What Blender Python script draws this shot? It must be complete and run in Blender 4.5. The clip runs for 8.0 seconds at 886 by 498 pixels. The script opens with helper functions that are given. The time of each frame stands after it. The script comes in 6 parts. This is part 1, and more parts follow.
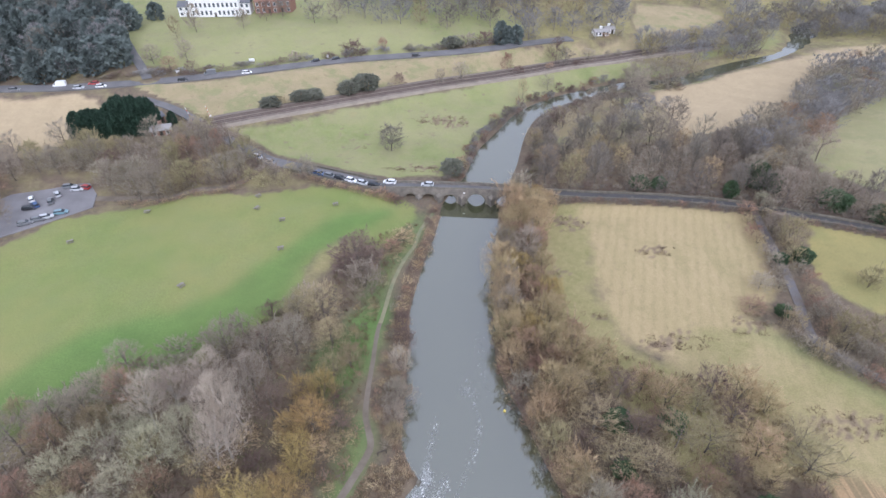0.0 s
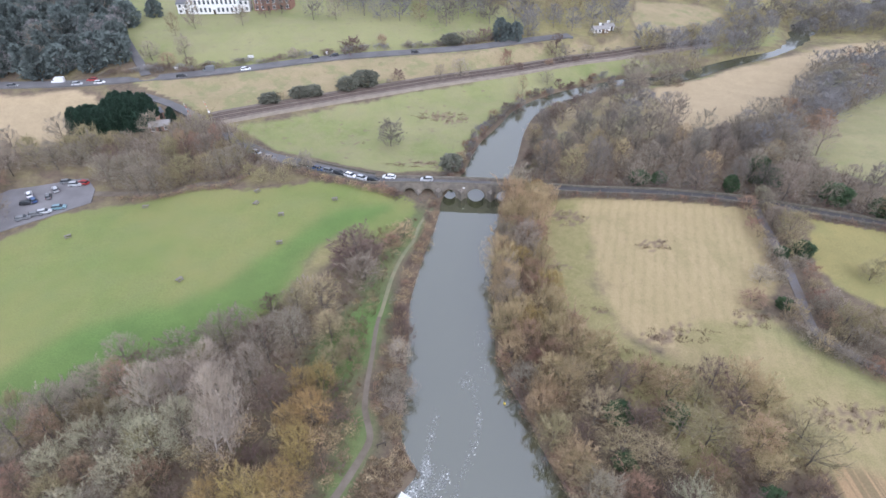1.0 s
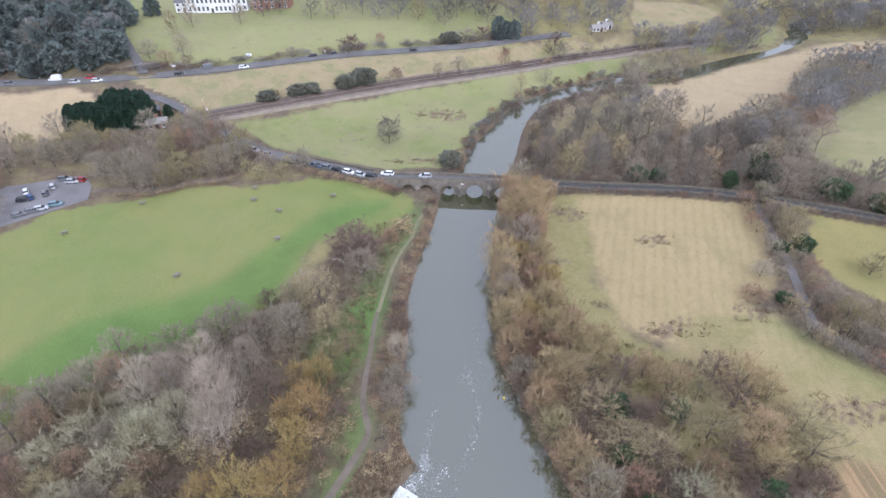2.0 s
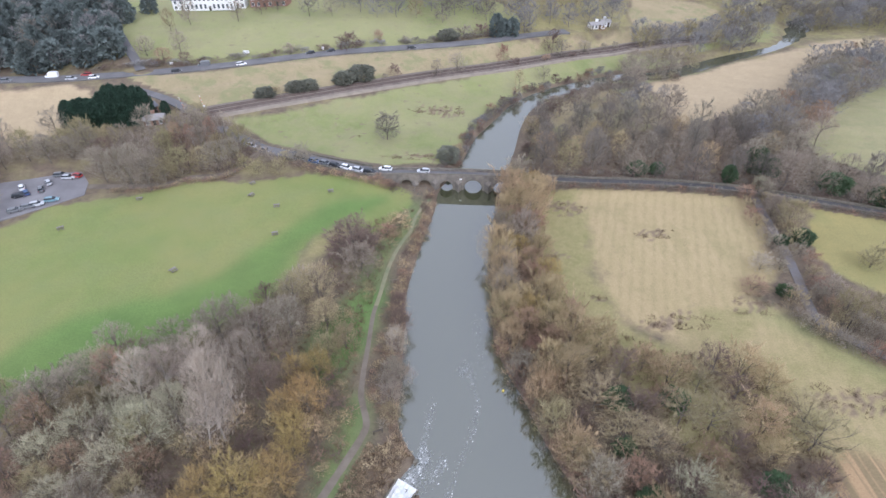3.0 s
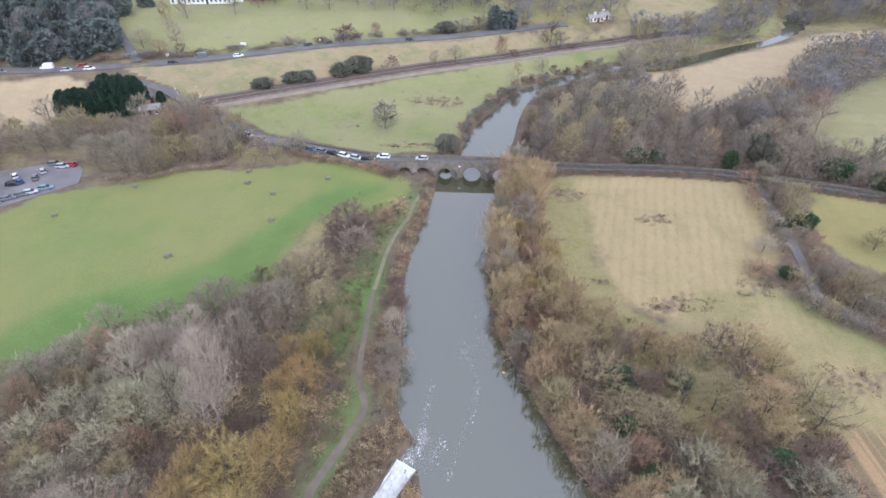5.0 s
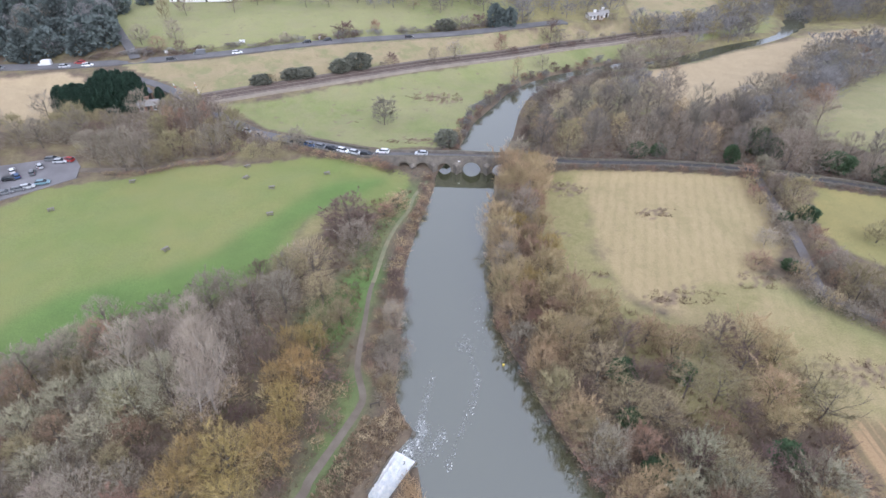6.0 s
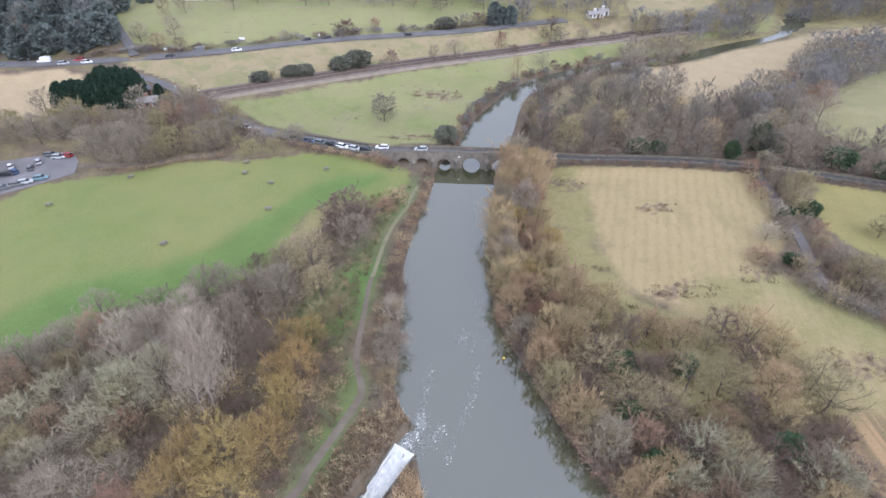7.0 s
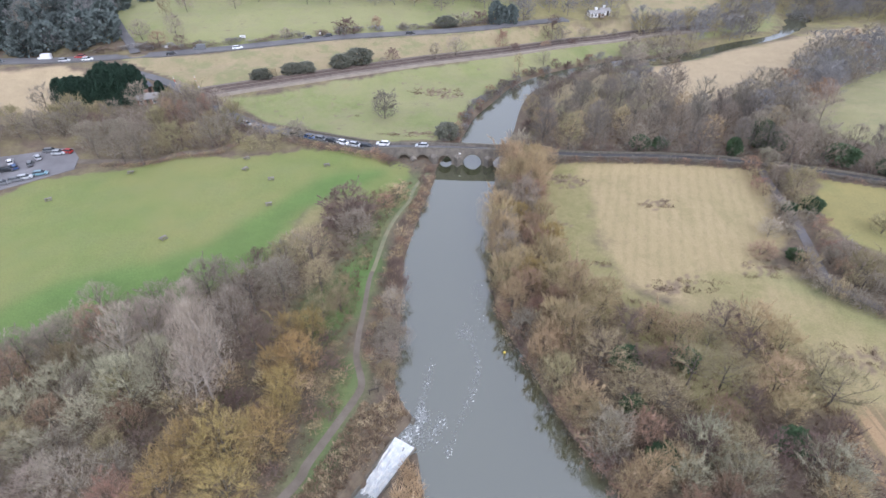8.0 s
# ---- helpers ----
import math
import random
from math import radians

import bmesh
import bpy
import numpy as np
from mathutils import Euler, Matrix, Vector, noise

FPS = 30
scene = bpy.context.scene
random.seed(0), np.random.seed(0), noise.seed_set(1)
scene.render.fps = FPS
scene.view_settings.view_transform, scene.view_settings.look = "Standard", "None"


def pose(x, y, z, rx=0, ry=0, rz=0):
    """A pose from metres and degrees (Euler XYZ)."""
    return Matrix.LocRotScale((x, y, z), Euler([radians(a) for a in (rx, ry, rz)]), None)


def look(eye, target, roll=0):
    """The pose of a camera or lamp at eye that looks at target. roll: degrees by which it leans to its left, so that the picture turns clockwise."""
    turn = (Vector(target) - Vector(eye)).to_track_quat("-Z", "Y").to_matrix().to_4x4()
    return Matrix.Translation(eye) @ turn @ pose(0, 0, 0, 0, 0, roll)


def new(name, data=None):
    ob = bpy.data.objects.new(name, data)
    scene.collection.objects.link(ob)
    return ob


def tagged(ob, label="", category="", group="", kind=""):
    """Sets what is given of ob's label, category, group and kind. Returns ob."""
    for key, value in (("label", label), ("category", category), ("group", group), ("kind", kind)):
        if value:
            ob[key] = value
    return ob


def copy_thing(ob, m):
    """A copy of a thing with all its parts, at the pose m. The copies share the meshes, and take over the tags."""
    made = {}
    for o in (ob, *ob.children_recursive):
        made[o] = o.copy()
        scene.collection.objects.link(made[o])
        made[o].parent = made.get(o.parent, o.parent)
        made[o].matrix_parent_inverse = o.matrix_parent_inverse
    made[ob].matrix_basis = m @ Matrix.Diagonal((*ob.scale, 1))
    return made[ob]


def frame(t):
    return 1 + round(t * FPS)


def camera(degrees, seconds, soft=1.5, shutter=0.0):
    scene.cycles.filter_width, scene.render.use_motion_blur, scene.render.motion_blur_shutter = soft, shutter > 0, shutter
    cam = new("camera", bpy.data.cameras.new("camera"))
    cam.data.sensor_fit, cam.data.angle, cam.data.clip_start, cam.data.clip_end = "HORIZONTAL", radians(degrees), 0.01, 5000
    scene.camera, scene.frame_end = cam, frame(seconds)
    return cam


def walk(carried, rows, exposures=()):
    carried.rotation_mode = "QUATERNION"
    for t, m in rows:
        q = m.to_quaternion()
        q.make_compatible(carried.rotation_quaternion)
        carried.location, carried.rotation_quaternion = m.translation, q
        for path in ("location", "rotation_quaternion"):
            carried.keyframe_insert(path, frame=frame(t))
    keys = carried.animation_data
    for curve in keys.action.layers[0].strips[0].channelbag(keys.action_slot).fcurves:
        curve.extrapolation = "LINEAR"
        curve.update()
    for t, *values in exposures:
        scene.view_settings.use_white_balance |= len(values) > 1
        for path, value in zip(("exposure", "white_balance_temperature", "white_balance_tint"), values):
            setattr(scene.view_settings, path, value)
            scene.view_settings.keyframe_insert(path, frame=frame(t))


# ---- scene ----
cam = camera(76.0, 8.0)
PATH = [
    (0.0, (0.00, 0.00, 105.00), (-0.03, 79.26, 44.03), 0.02),
    (0.5, (-0.02, -0.38, 103.99), (-0.00, 78.95, 43.11), 0.01),
    (1.0, (-0.04, -0.75, 102.96), (0.03, 78.65, 42.16), 0.01),
    (1.5, (-0.02, -1.08, 101.93), (0.14, 78.46, 41.32), 0.02),
    (3.0, (0.02, -2.04, 98.68), (0.56, 77.84, 38.52), 0.01),
    (3.5, (0.03, -2.36, 97.44), (0.63, 77.61, 37.40), 0.01),
    (4.0, (-0.00, -2.74, 96.11), (0.63, 77.33, 36.21), -0.02),
    (4.5, (-0.01, -3.18, 94.72), (0.69, 76.98, 34.93), -0.05),
    (6.0, (0.03, -4.19, 90.64), (0.85, 76.39, 31.44), -0.10),
    (6.5, (0.04, -4.51, 89.45), (0.87, 76.22, 30.44), -0.08),
    (7.0, (0.06, -4.78, 88.37), (0.91, 76.10, 29.56), -0.04),
    (7.5, (0.05, -5.04, 87.37), (0.88, 75.98, 28.76), -0.00),
    (8.0, (0.01, -5.34, 86.41), (0.77, 75.81, 27.98), 0.03),
]
walk(cam, [(t, look(eye, target, roll)) for t, eye, target, roll in PATH],
     exposures=[(0.0, 0.77, 5500, 17), (8.0, 0.77, 5500, 17)])

# ---- overcast daylight ----
sky_world = bpy.data.worlds.new("overcast_sky")
scene.world = sky_world
sky_world.use_nodes = True
wn = sky_world.node_tree.nodes
wl = sky_world.node_tree.links
wn.clear()
w_out = wn.new("ShaderNodeOutputWorld")
w_bg = wn.new("ShaderNodeBackground")
w_sky = wn.new("ShaderNodeTexSky")
w_sky.sky_type = "NISHITA"
w_sky.sun_disc = False
w_sky.sun_elevation = radians(40)
w_sky.sun_rotation = radians(163)
w_sky.air_density = 1.0
w_sky.dust_density = 6.0
w_sky.ozone_density = 0.6
w_hue = wn.new("ShaderNodeHueSaturation")
w_hue.inputs["Saturation"].default_value = 0.20
w_bg.inputs["Strength"].default_value = 0.15
wl.new(w_sky.outputs[0], w_hue.inputs["Color"])
# an even cloud layer covers most of the clear sky
w_cloud = wn.new("ShaderNodeMix")
w_cloud.data_type = "RGBA"
w_cloud.inputs["Factor"].default_value = 0.7
w_cloud.inputs["B"].default_value = (5.5, 5.58, 5.85, 1)
wl.new(w_hue.outputs[0], w_cloud.inputs["A"])
wl.new(w_cloud.outputs["Result"], w_bg.inputs["Color"])
wl.new(w_bg.outputs[0], w_out.inputs["Surface"])

sun_data = bpy.data.lights.new("sun", "SUN")
sun_data.energy = 0.5
sun_data.angle = radians(35)
sun_data.color = (1.0, 0.97, 0.92)
sun = new("sun", sun_data)
sun.matrix_world = look((60, -140, 175), (0, 60, 0))


# ---- materials ----
def material(name, base, vary=0.25, scale=1.5, fine=12.0, rough=0.9, bump=0.3, metal=0.0, second=None, random_amt=0.0, ior=1.45):
    """Base colour varied at two scales, with relief; random_amt varies it from object to object."""
    m = bpy.data.materials.new(name)
    m.use_nodes = True
    n, l = m.node_tree.nodes, m.node_tree.links
    b = n["Principled BSDF"]
    b.inputs["Roughness"].default_value = rough
    b.inputs["Metallic"].default_value = metal
    b.inputs["IOR"].default_value = ior
    co = n.new("ShaderNodeTexCoord")
    big = n.new("ShaderNodeTexNoise")
    big.inputs["Scale"].default_value = scale
    big.inputs["Detail"].default_value = 5
    small = n.new("ShaderNodeTexNoise")
    small.inputs["Scale"].default_value = fine
    small.inputs["Detail"].default_value = 3
    l.new(co.outputs["Object"], big.inputs["Vector"])
    l.new(co.outputs["Object"], small.inputs["Vector"])
    mix = n.new("ShaderNodeMix")
    mix.data_type = "RGBA"
    other = second or tuple(c * (1 - vary) for c in base)
    mix.inputs["A"].default_value = (*base, 1)
    mix.inputs["B"].default_value = (*other, 1)
    ramp = n.new("ShaderNodeMapRange")
    ramp.inputs["From Min"].default_value = 0.36
    ramp.inputs["From Max"].default_value = 0.64
    l.new(big.outputs["Fac"], ramp.inputs["Value"])
    l.new(ramp.outputs["Result"], mix.inputs["Factor"])
    val = n.new("ShaderNodeMapRange")
    val.inputs["To Min"].default_value = 1 - vary
    val.inputs["To Max"].default_value = 1 + vary
    l.new(small.outputs["Fac"], val.inputs["Value"])
    hsv = n.new("ShaderNodeHueSaturation")
    l.new(mix.outputs["Result"], hsv.inputs["Color"])
    last = val.outputs["Result"]
    if random_amt:
        info = n.new("ShaderNodeObjectInfo")
        rr = n.new("ShaderNodeMapRange")
        rr.inputs["To Min"].default_value = 1 - random_amt
        rr.inputs["To Max"].default_value = 1 + random_amt
        l.new(info.outputs["Random"], rr.inputs["Value"])
        mul = n.new("ShaderNodeMath")
        mul.operation = "MULTIPLY"
        l.new(rr.outputs["Result"], mul.inputs[0])
        l.new(last, mul.inputs[1])
        last = mul.outputs[0]
        hue = n.new("ShaderNodeMapRange")
        hue.inputs["To Min"].default_value = 0.49
        hue.inputs["To Max"].default_value = 0.515
        frac = n.new("ShaderNodeMath")
        frac.operation = "FRACT"
        by = n.new("ShaderNodeMath")
        by.operation = "MULTIPLY"
        by.inputs[1].default_value = 7.31
        l.new(info.outputs["Random"], by.inputs[0])
        l.new(by.outputs[0], frac.inputs[0])
        l.new(frac.outputs[0], hue.inputs["Value"])
        l.new(hue.outputs["Result"], hsv.inputs["Hue"])
    l.new(last, hsv.inputs["Value"])
    l.new(hsv.outputs["Color"], b.inputs["Base Color"])
    if bump:
        bp = n.new("ShaderNodeBump")
        bp.inputs["Strength"].default_value = bump
        bp.inputs["Distance"].default_value = 0.1
        l.new(small.outputs["Fac"], bp.inputs["Height"])
        l.new(bp.outputs["Normal"], b.inputs["Normal"])
    return m


def twig_material(name, base, tip):
    """Bark that turns to the colour of young twigs towards the outside of the crown."""
    m = material(name, base, vary=0.3, scale=0.35, fine=3.0, rough=0.95, bump=0, second=tip, random_amt=0.16)
    return m


TWIG = {
    "grey": twig_material("twigs_grey_brown", (0.345, 0.292, 0.222), (0.252, 0.212, 0.160)),
    "pale": twig_material("twigs_pale_pinkish", (0.46, 0.385, 0.305), (0.36, 0.295, 0.23)),
    "buff": twig_material("twigs_buff", (0.480, 0.365, 0.210), (0.360, 0.265, 0.150)),
    "orange": twig_material("twigs_golden_willow", (0.410, 0.295, 0.125), (0.310, 0.215, 0.090)),
    "olive": twig_material("twigs_olive_lichen", (0.370, 0.308, 0.175), (0.280, 0.228, 0.130)),
    "purple": twig_material("twigs_purple_brown", (0.205, 0.142, 0.115), (0.15, 0.105, 0.085)),
    "dark": twig_material("twigs_dark", (0.235, 0.205, 0.170), (0.165, 0.145, 0.122)),
    "rust": twig_material("twigs_rust", (0.375, 0.240, 0.165), (0.265, 0.170, 0.118)),
    "lichen": twig_material("twigs_lichen_grey", (0.42, 0.385, 0.26), (0.32, 0.29, 0.195)),
    # distance haze is put into this twig colour: paler and bluer
    "dim": twig_material("twigs_hazy_blue_grey", (0.300, 0.282, 0.268), (0.225, 0.214, 0.205)),
}
BARK = material("bark_grey", (0.15, 0.125, 0.10), scale=2, fine=14, random_amt=0.2)
# BARK paled: softened contrast of far trunks is put into the colour
BARK_FAR = material("bark_far_paled", (0.235, 0.205, 0.18), scale=2, fine=14)
BARK_PALE = material("bark_pale", (0.40, 0.365, 0.315), scale=2, fine=14, random_amt=0.1)
CONIFER = material("conifer_needles", (0.035, 0.070, 0.042), vary=0.4, scale=0.6, fine=4, second=(0.02, 0.042, 0.027), bump=0)
# needles lightened and greyed so their colour carries the haze of distance
FIR = material("fir_needles_hazy_grey_green", (0.135, 0.160, 0.145), vary=0.4, scale=0.4, fine=3, second=(0.09, 0.108, 0.100), random_amt=0.2, bump=0)
GORSE = material("gorse_leaves", (0.17, 0.17, 0.125), vary=0.4, scale=0.5, fine=4, second=(0.12, 0.12, 0.09), random_amt=0.2, bump=0)
IVY = material("ivy_leaves", (0.075, 0.115, 0.050), vary=0.4, scale=0.8, fine=5, second=(0.045, 0.075, 0.035), random_amt=0.2, bump=0)
STONE = material("ragstone", (0.235, 0.205, 0.165), vary=0.35, scale=0.7, fine=5, second=(0.15, 0.135, 0.115), bump=0.6)
STONE_DARK = material("ragstone_mossy", (0.19, 0.165, 0.13), vary=0.3, scale=0.8, fine=5, second=(0.13, 0.12, 0.09), bump=0.6)
TARMAC = material("worn_tarmac", (0.165, 0.158, 0.155), vary=0.2, scale=0.15, fine=3, second=(0.125, 0.12, 0.118), bump=0.2)
# about half as bright as TARMAC, for the lane past the hay field
TARMAC_DARK = material("dark_tarmac", (0.085, 0.08, 0.078), vary=0.2, scale=0.15, fine=3, second=(0.065, 0.062, 0.06), bump=0.2)
PARKING = material("gravel_car_park", (0.23, 0.22, 0.22), vary=0.2, scale=0.12, fine=4, second=(0.17, 0.16, 0.16), bump=0.3)
PATH_GRIT = material("path_grit", (0.190, 0.158, 0.122), vary=0.25, scale=0.3, fine=5, second=(0.140, 0.114, 0.084), bump=0.3)
PATH_GRASS = material("worn_grass_path", (0.24, 0.215, 0.13), vary=0.25, scale=0.4, fine=4, second=(0.17, 0.185, 0.10), bump=0.3)
MUD = material("muddy_lane", (0.140, 0.115, 0.092), vary=0.3, scale=0.3, fine=3, second=(0.16, 0.15, 0.15), rough=0.7, bump=0.3)
BALLAST = material("railway_ballast", (0.20, 0.165, 0.135), vary=0.3, scale=0.5, fine=6, second=(0.14, 0.115, 0.095), bump=0.5)
CESS = material("cess_grit", (0.28, 0.235, 0.18), vary=0.2, scale=0.3, fine=5, bump=0.4)
RAIL_STEEL = material("rusted_rail_steel", (0.13, 0.09, 0.07), vary=0.3, rough=0.6, metal=0.6)
WOOD_GREY = material("weathered_wood", (0.27, 0.24, 0.20), vary=0.3, scale=2, fine=15, bump=0.4)
WOOD_DARK = material("dark_wood", (0.09, 0.075, 0.06), vary=0.3, scale=2, fine=15, bump=0.4)
CONCRETE = material("stained_concrete", (0.30, 0.28, 0.25), vary=0.3, scale=0.7, fine=6, second=(0.18, 0.17, 0.14), bump=0.4)
REED = material("dead_reeds", (0.50, 0.39, 0.24), vary=0.3, scale=0.5, fine=4, second=(0.22, 0.15, 0.10), random_amt=0.1, bump=0)
BRAMBLE = material("brambles", (0.115, 0.078, 0.052), vary=0.4, scale=0.35, fine=3, second=(0.185, 0.128, 0.075), bump=0)
SEDGE = material("rough_green_tufts", (0.15, 0.17, 0.07), vary=0.4, scale=0.25, fine=3, second=(0.26, 0.22, 0.11), bump=0)
FOAM = material("foam", (0.74, 0.73, 0.68), vary=0.18, scale=1.2, fine=6, second=(0.56, 0.58, 0.58), rough=0.6, bump=0.5)
FOAM_THIN = material("thin_foam", (0.25, 0.255, 0.235), vary=0.15, scale=3, fine=15, rough=0.4, bump=0.3)
WHITE_PAINT = material("white_render", (0.80, 0.79, 0.76), vary=0.06, scale=0.3, fine=3, bump=0.05)
SLATE = material("slate", (0.16, 0.16, 0.17), vary=0.2, scale=0.8, fine=6, bump=0.3)
ROOF_TILE = material("clay_tiles", (0.27, 0.16, 0.115), vary=0.25, scale=0.8, fine=6, bump=0.3)
BRICK = material("red_brick", (0.32, 0.18, 0.13), vary=0.25, scale=1, fine=8, bump=0.3)
PALE_ROOF = material("pale_roof_sheet", (0.33, 0.31, 0.29), vary=0.15, scale=0.8, fine=5, bump=0.2)
RED_PAINT = material("red_paint", (0.60, 0.05, 0.04), vary=0.08, rough=0.4, bump=0)
YELLOW = material("yellow_plastic", (0.80, 0.62, 0.12), vary=0.08, rough=0.4, bump=0)
TYRE = material("tyre_rubber", (0.025, 0.025, 0.026), vary=0.15, rough=0.85, bump=0)
RIM = material("alloy", (0.45, 0.45, 0.46), vary=0.1, rough=0.35, metal=0.8, bump=0)
LAMP_GLASS = material("lamp_lens", (0.75, 0.75, 0.72), vary=0.05, rough=0.15, bump=0)
LAMP_RED = material("lamp_lens_red", (0.35, 0.02, 0.02), vary=0.05, rough=0.2, bump=0)
CAR_GLASS = material("tinted_glass", (0.03, 0.035, 0.04), vary=0.05, rough=0.06, bump=0, ior=1.5)
PANE = material("window_glass", (0.10, 0.11, 0.12), vary=0.1, rough=0.08, bump=0, ior=1.5)
CAR_PAINT = {k: material("car_paint_" + k, c, vary=0.04, rough=0.28, bump=0, ior=1.5) for k, c in {
    "white": (0.78, 0.78, 0.77), "black": (0.02, 0.021, 0.024), "blue": (0.05, 0.10, 0.22), "silver": (0.48, 0.49, 0.50),
    "red": (0.36, 0.04, 0.035), "grey": (0.16, 0.165, 0.17), "teal": (0.16, 0.27, 0.31)}.items()}


def water_material():
    m = bpy.data.materials.new("turbid_river_water")
    m.use_nodes = True
    n, l = m.node_tree.nodes, m.node_tree.links
    b = n["Principled BSDF"]
    b.inputs["Roughness"].default_value = 0.04
    b.inputs["IOR"].default_value = 2.5
    co = n.new("ShaderNodeTexCoord")
    silt = n.new("ShaderNodeTexNoise")
    silt.inputs["Scale"].default_value = 0.05
    silt.inputs["Detail"].default_value = 4
    l.new(co.outputs["Object"], silt.inputs["Vector"])
    mix = n.new("ShaderNodeMix")
    mix.data_type = "RGBA"
    mix.inputs["A"].default_value = (0.058, 0.061, 0.032, 1)
    mix.inputs["B"].default_value = (0.074, 0.076, 0.040, 1)
    l.new(silt.outputs["Fac"], mix.inputs["Factor"])
    l.new(mix.outputs["Result"], b.inputs["Base Color"])
    wave = n.new("ShaderNodeTexNoise")
    wave.inputs["Scale"].default_value = 1.1
    wave.inputs["Detail"].default_value = 4
    l.new(co.outputs["Object"], wave.inputs["Vector"])
    bp = n.new("ShaderNodeBump")
    bp.inputs["Strength"].default_value = 0.06
    bp.inputs["Distance"].default_value = 0.12
    l.new(wave.outputs["Fac"], bp.inputs["Height"])
    l.new(bp.outputs["Normal"], b.inputs["Normal"])
    return m


WATER = water_material()


def ground_material():
    """Meadow, lush grass, rough pasture, straw, olive field, bare dark ground and leaf litter, by what grows where."""
    m = bpy.data.materials.new("valley_ground")
    m.use_nodes = True
    n, l = m.node_tree.nodes, m.node_tree.links
    b = n["Principled BSDF"]
    b.inputs["Roughness"].default_value = 0.95
    co = n.new("ShaderNodeTexCoord")

    def tex(scale, detail=5, rough=0.6, sx=1, sy=1, rot=0):
        t = n.new("ShaderNodeTexNoise")
        t.inputs["Scale"].default_value = scale
        t.inputs["Detail"].default_value = detail
        t.inputs["Roughness"].default_value = rough
        mp = n.new("ShaderNodeMapping")
        mp.inputs["Scale"].default_value = (sx, sy, 1)
        mp.inputs["Rotation"].default_value = (0, 0, rot)
        l.new(co.outputs["Object"], mp.inputs["Vector"])
        l.new(mp.outputs["Vector"], t.inputs["Vector"])
        return t.outputs["Fac"]

    def remap(v, a, c, lo=0.0, hi=1.0):
        r = n.new("ShaderNodeMapRange")
        r.inputs["From Min"].default_value, r.inputs["From Max"].default_value = a, c
        r.inputs["To Min"].default_value, r.inputs["To Max"].default_value = lo, hi
        l.new(v, r.inputs["Value"])
        return r.outputs["Result"]

    def mix(fac, a, c):
        x = n.new("ShaderNodeMix")
        x.data_type = "RGBA"
        for key, v in (("Factor", fac), ("A", a), ("B", c)):
            if isinstance(v, tuple):
                x.inputs[key].default_value = (*v, 1)
            elif isinstance(v, float):
                x.inputs[key].default_value = v
            else:
                l.new(v, x.inputs[key])
        return x.outputs["Result"]

    def times(a, c):
        x = n.new("ShaderNodeMath")
        x.operation = "MULTIPLY"
        l.new(a, x.inputs[0])
        if isinstance(c, float):
            x.inputs[1].default_value = c
        else:
            l.new(c, x.inputs[1])
        return x.outputs[0]

    broad = remap(tex(0.022, 4), 0.35, 0.65)
    mid = remap(tex(0.12, 5), 0.36, 0.64)
    tuft = remap(tex(0.55, 4, 0.7), 0.35, 0.65)
    blade = tex(3.5, 3)
    streak = remap(tex(0.35, 4, 0.6, 1.0, 0.10, 0.10), 0.38, 0.62)
    spots = remap(tex(0.30, 5, 0.65), 0.60, 0.68)

    masks = []
    for name in ("cover_a", "cover_b", "cover_c"):
        a = n.new("ShaderNodeAttribute")
        a.attribute_name = name
        s = n.new("ShaderNodeSeparateColor")
        l.new(a.outputs["Color"], s.inputs["Color"])
        masks += [s.outputs[0], s.outputs[1], s.outputs[2], a.outputs["Alpha"]]

    def ragged(v, noise_v, k):
        """Breaks an edge up along tufts."""
        x = n.new("ShaderNodeMath")
        x.operation = "MULTIPLY_ADD"
        l.new(noise_v, x.inputs[0])
        x.inputs[1].default_value = k
        l.new(v, x.inputs[2])
        return remap(x.outputs[0], 0.22 + k * 0.5, 0.78 + k * 0.5)

    raw_mid, raw_tuft = tex(0.10, 6, 0.65), tex(0.45, 4, 0.65)
    mown, lush, pasture, straw, olive, bare, fallow, stubble, reedy, rows, tawny, _ = masks
    pasture, olive, mown = (ragged(v, raw_tuft, 0.7) for v in (pasture, olive, mown))
    straw = ragged(straw, raw_mid, 1.9)
    fallow = ragged(fallow, raw_mid, 1.6)

    litter = mix(mid, (0.140, 0.100, 0.070), (0.095, 0.070, 0.050))
    litter = mix(times(tuft, 0.5), litter, (0.21, 0.17, 0.105))
    c = litter
    past = mix(mid, (0.205, 0.225, 0.076), (0.168, 0.195, 0.060))
    past = mix(times(broad, 0.8), past, (0.300, 0.280, 0.130))
    past = mix(times(remap(raw_mid, 0.5, 0.62), 0.45), past, (0.270, 0.250, 0.135))
    past = mix(times(spots, 0.85), past, (0.190, 0.150, 0.095))
    past = mix(times(tuft, 0.3), past, (0.25, 0.25, 0.13))
    c = mix(pasture, c, past)
    st = mix(mid, (0.385, 0.300, 0.160), (0.335, 0.262, 0.134))
    st = mix(times(streak, 0.6), st, (0.285, 0.240, 0.110))
    st = mix(times(broad, 0.5), st, (0.40, 0.305, 0.160))
    st = mix(times(remap(raw_mid, 0.54, 0.64), 0.35), st, (0.250, 0.215, 0.098))
    st = mix(times(spots, 0.35), st, (0.25, 0.19, 0.115))
    c = mix(straw, c, st)
    # tracks of the mower, under three metres apart
    wave = n.new("ShaderNodeTexWave")
    wave.inputs["Scale"].default_value = 0.112
    wave.inputs["Distortion"].default_value = 2.6
    wave.inputs["Detail"].default_value = 3
    wave.inputs["Detail Scale"].default_value = 3.0
    turn = n.new("ShaderNodeMapping")
    turn.inputs["Rotation"].default_value = (0, 0, 0.297)
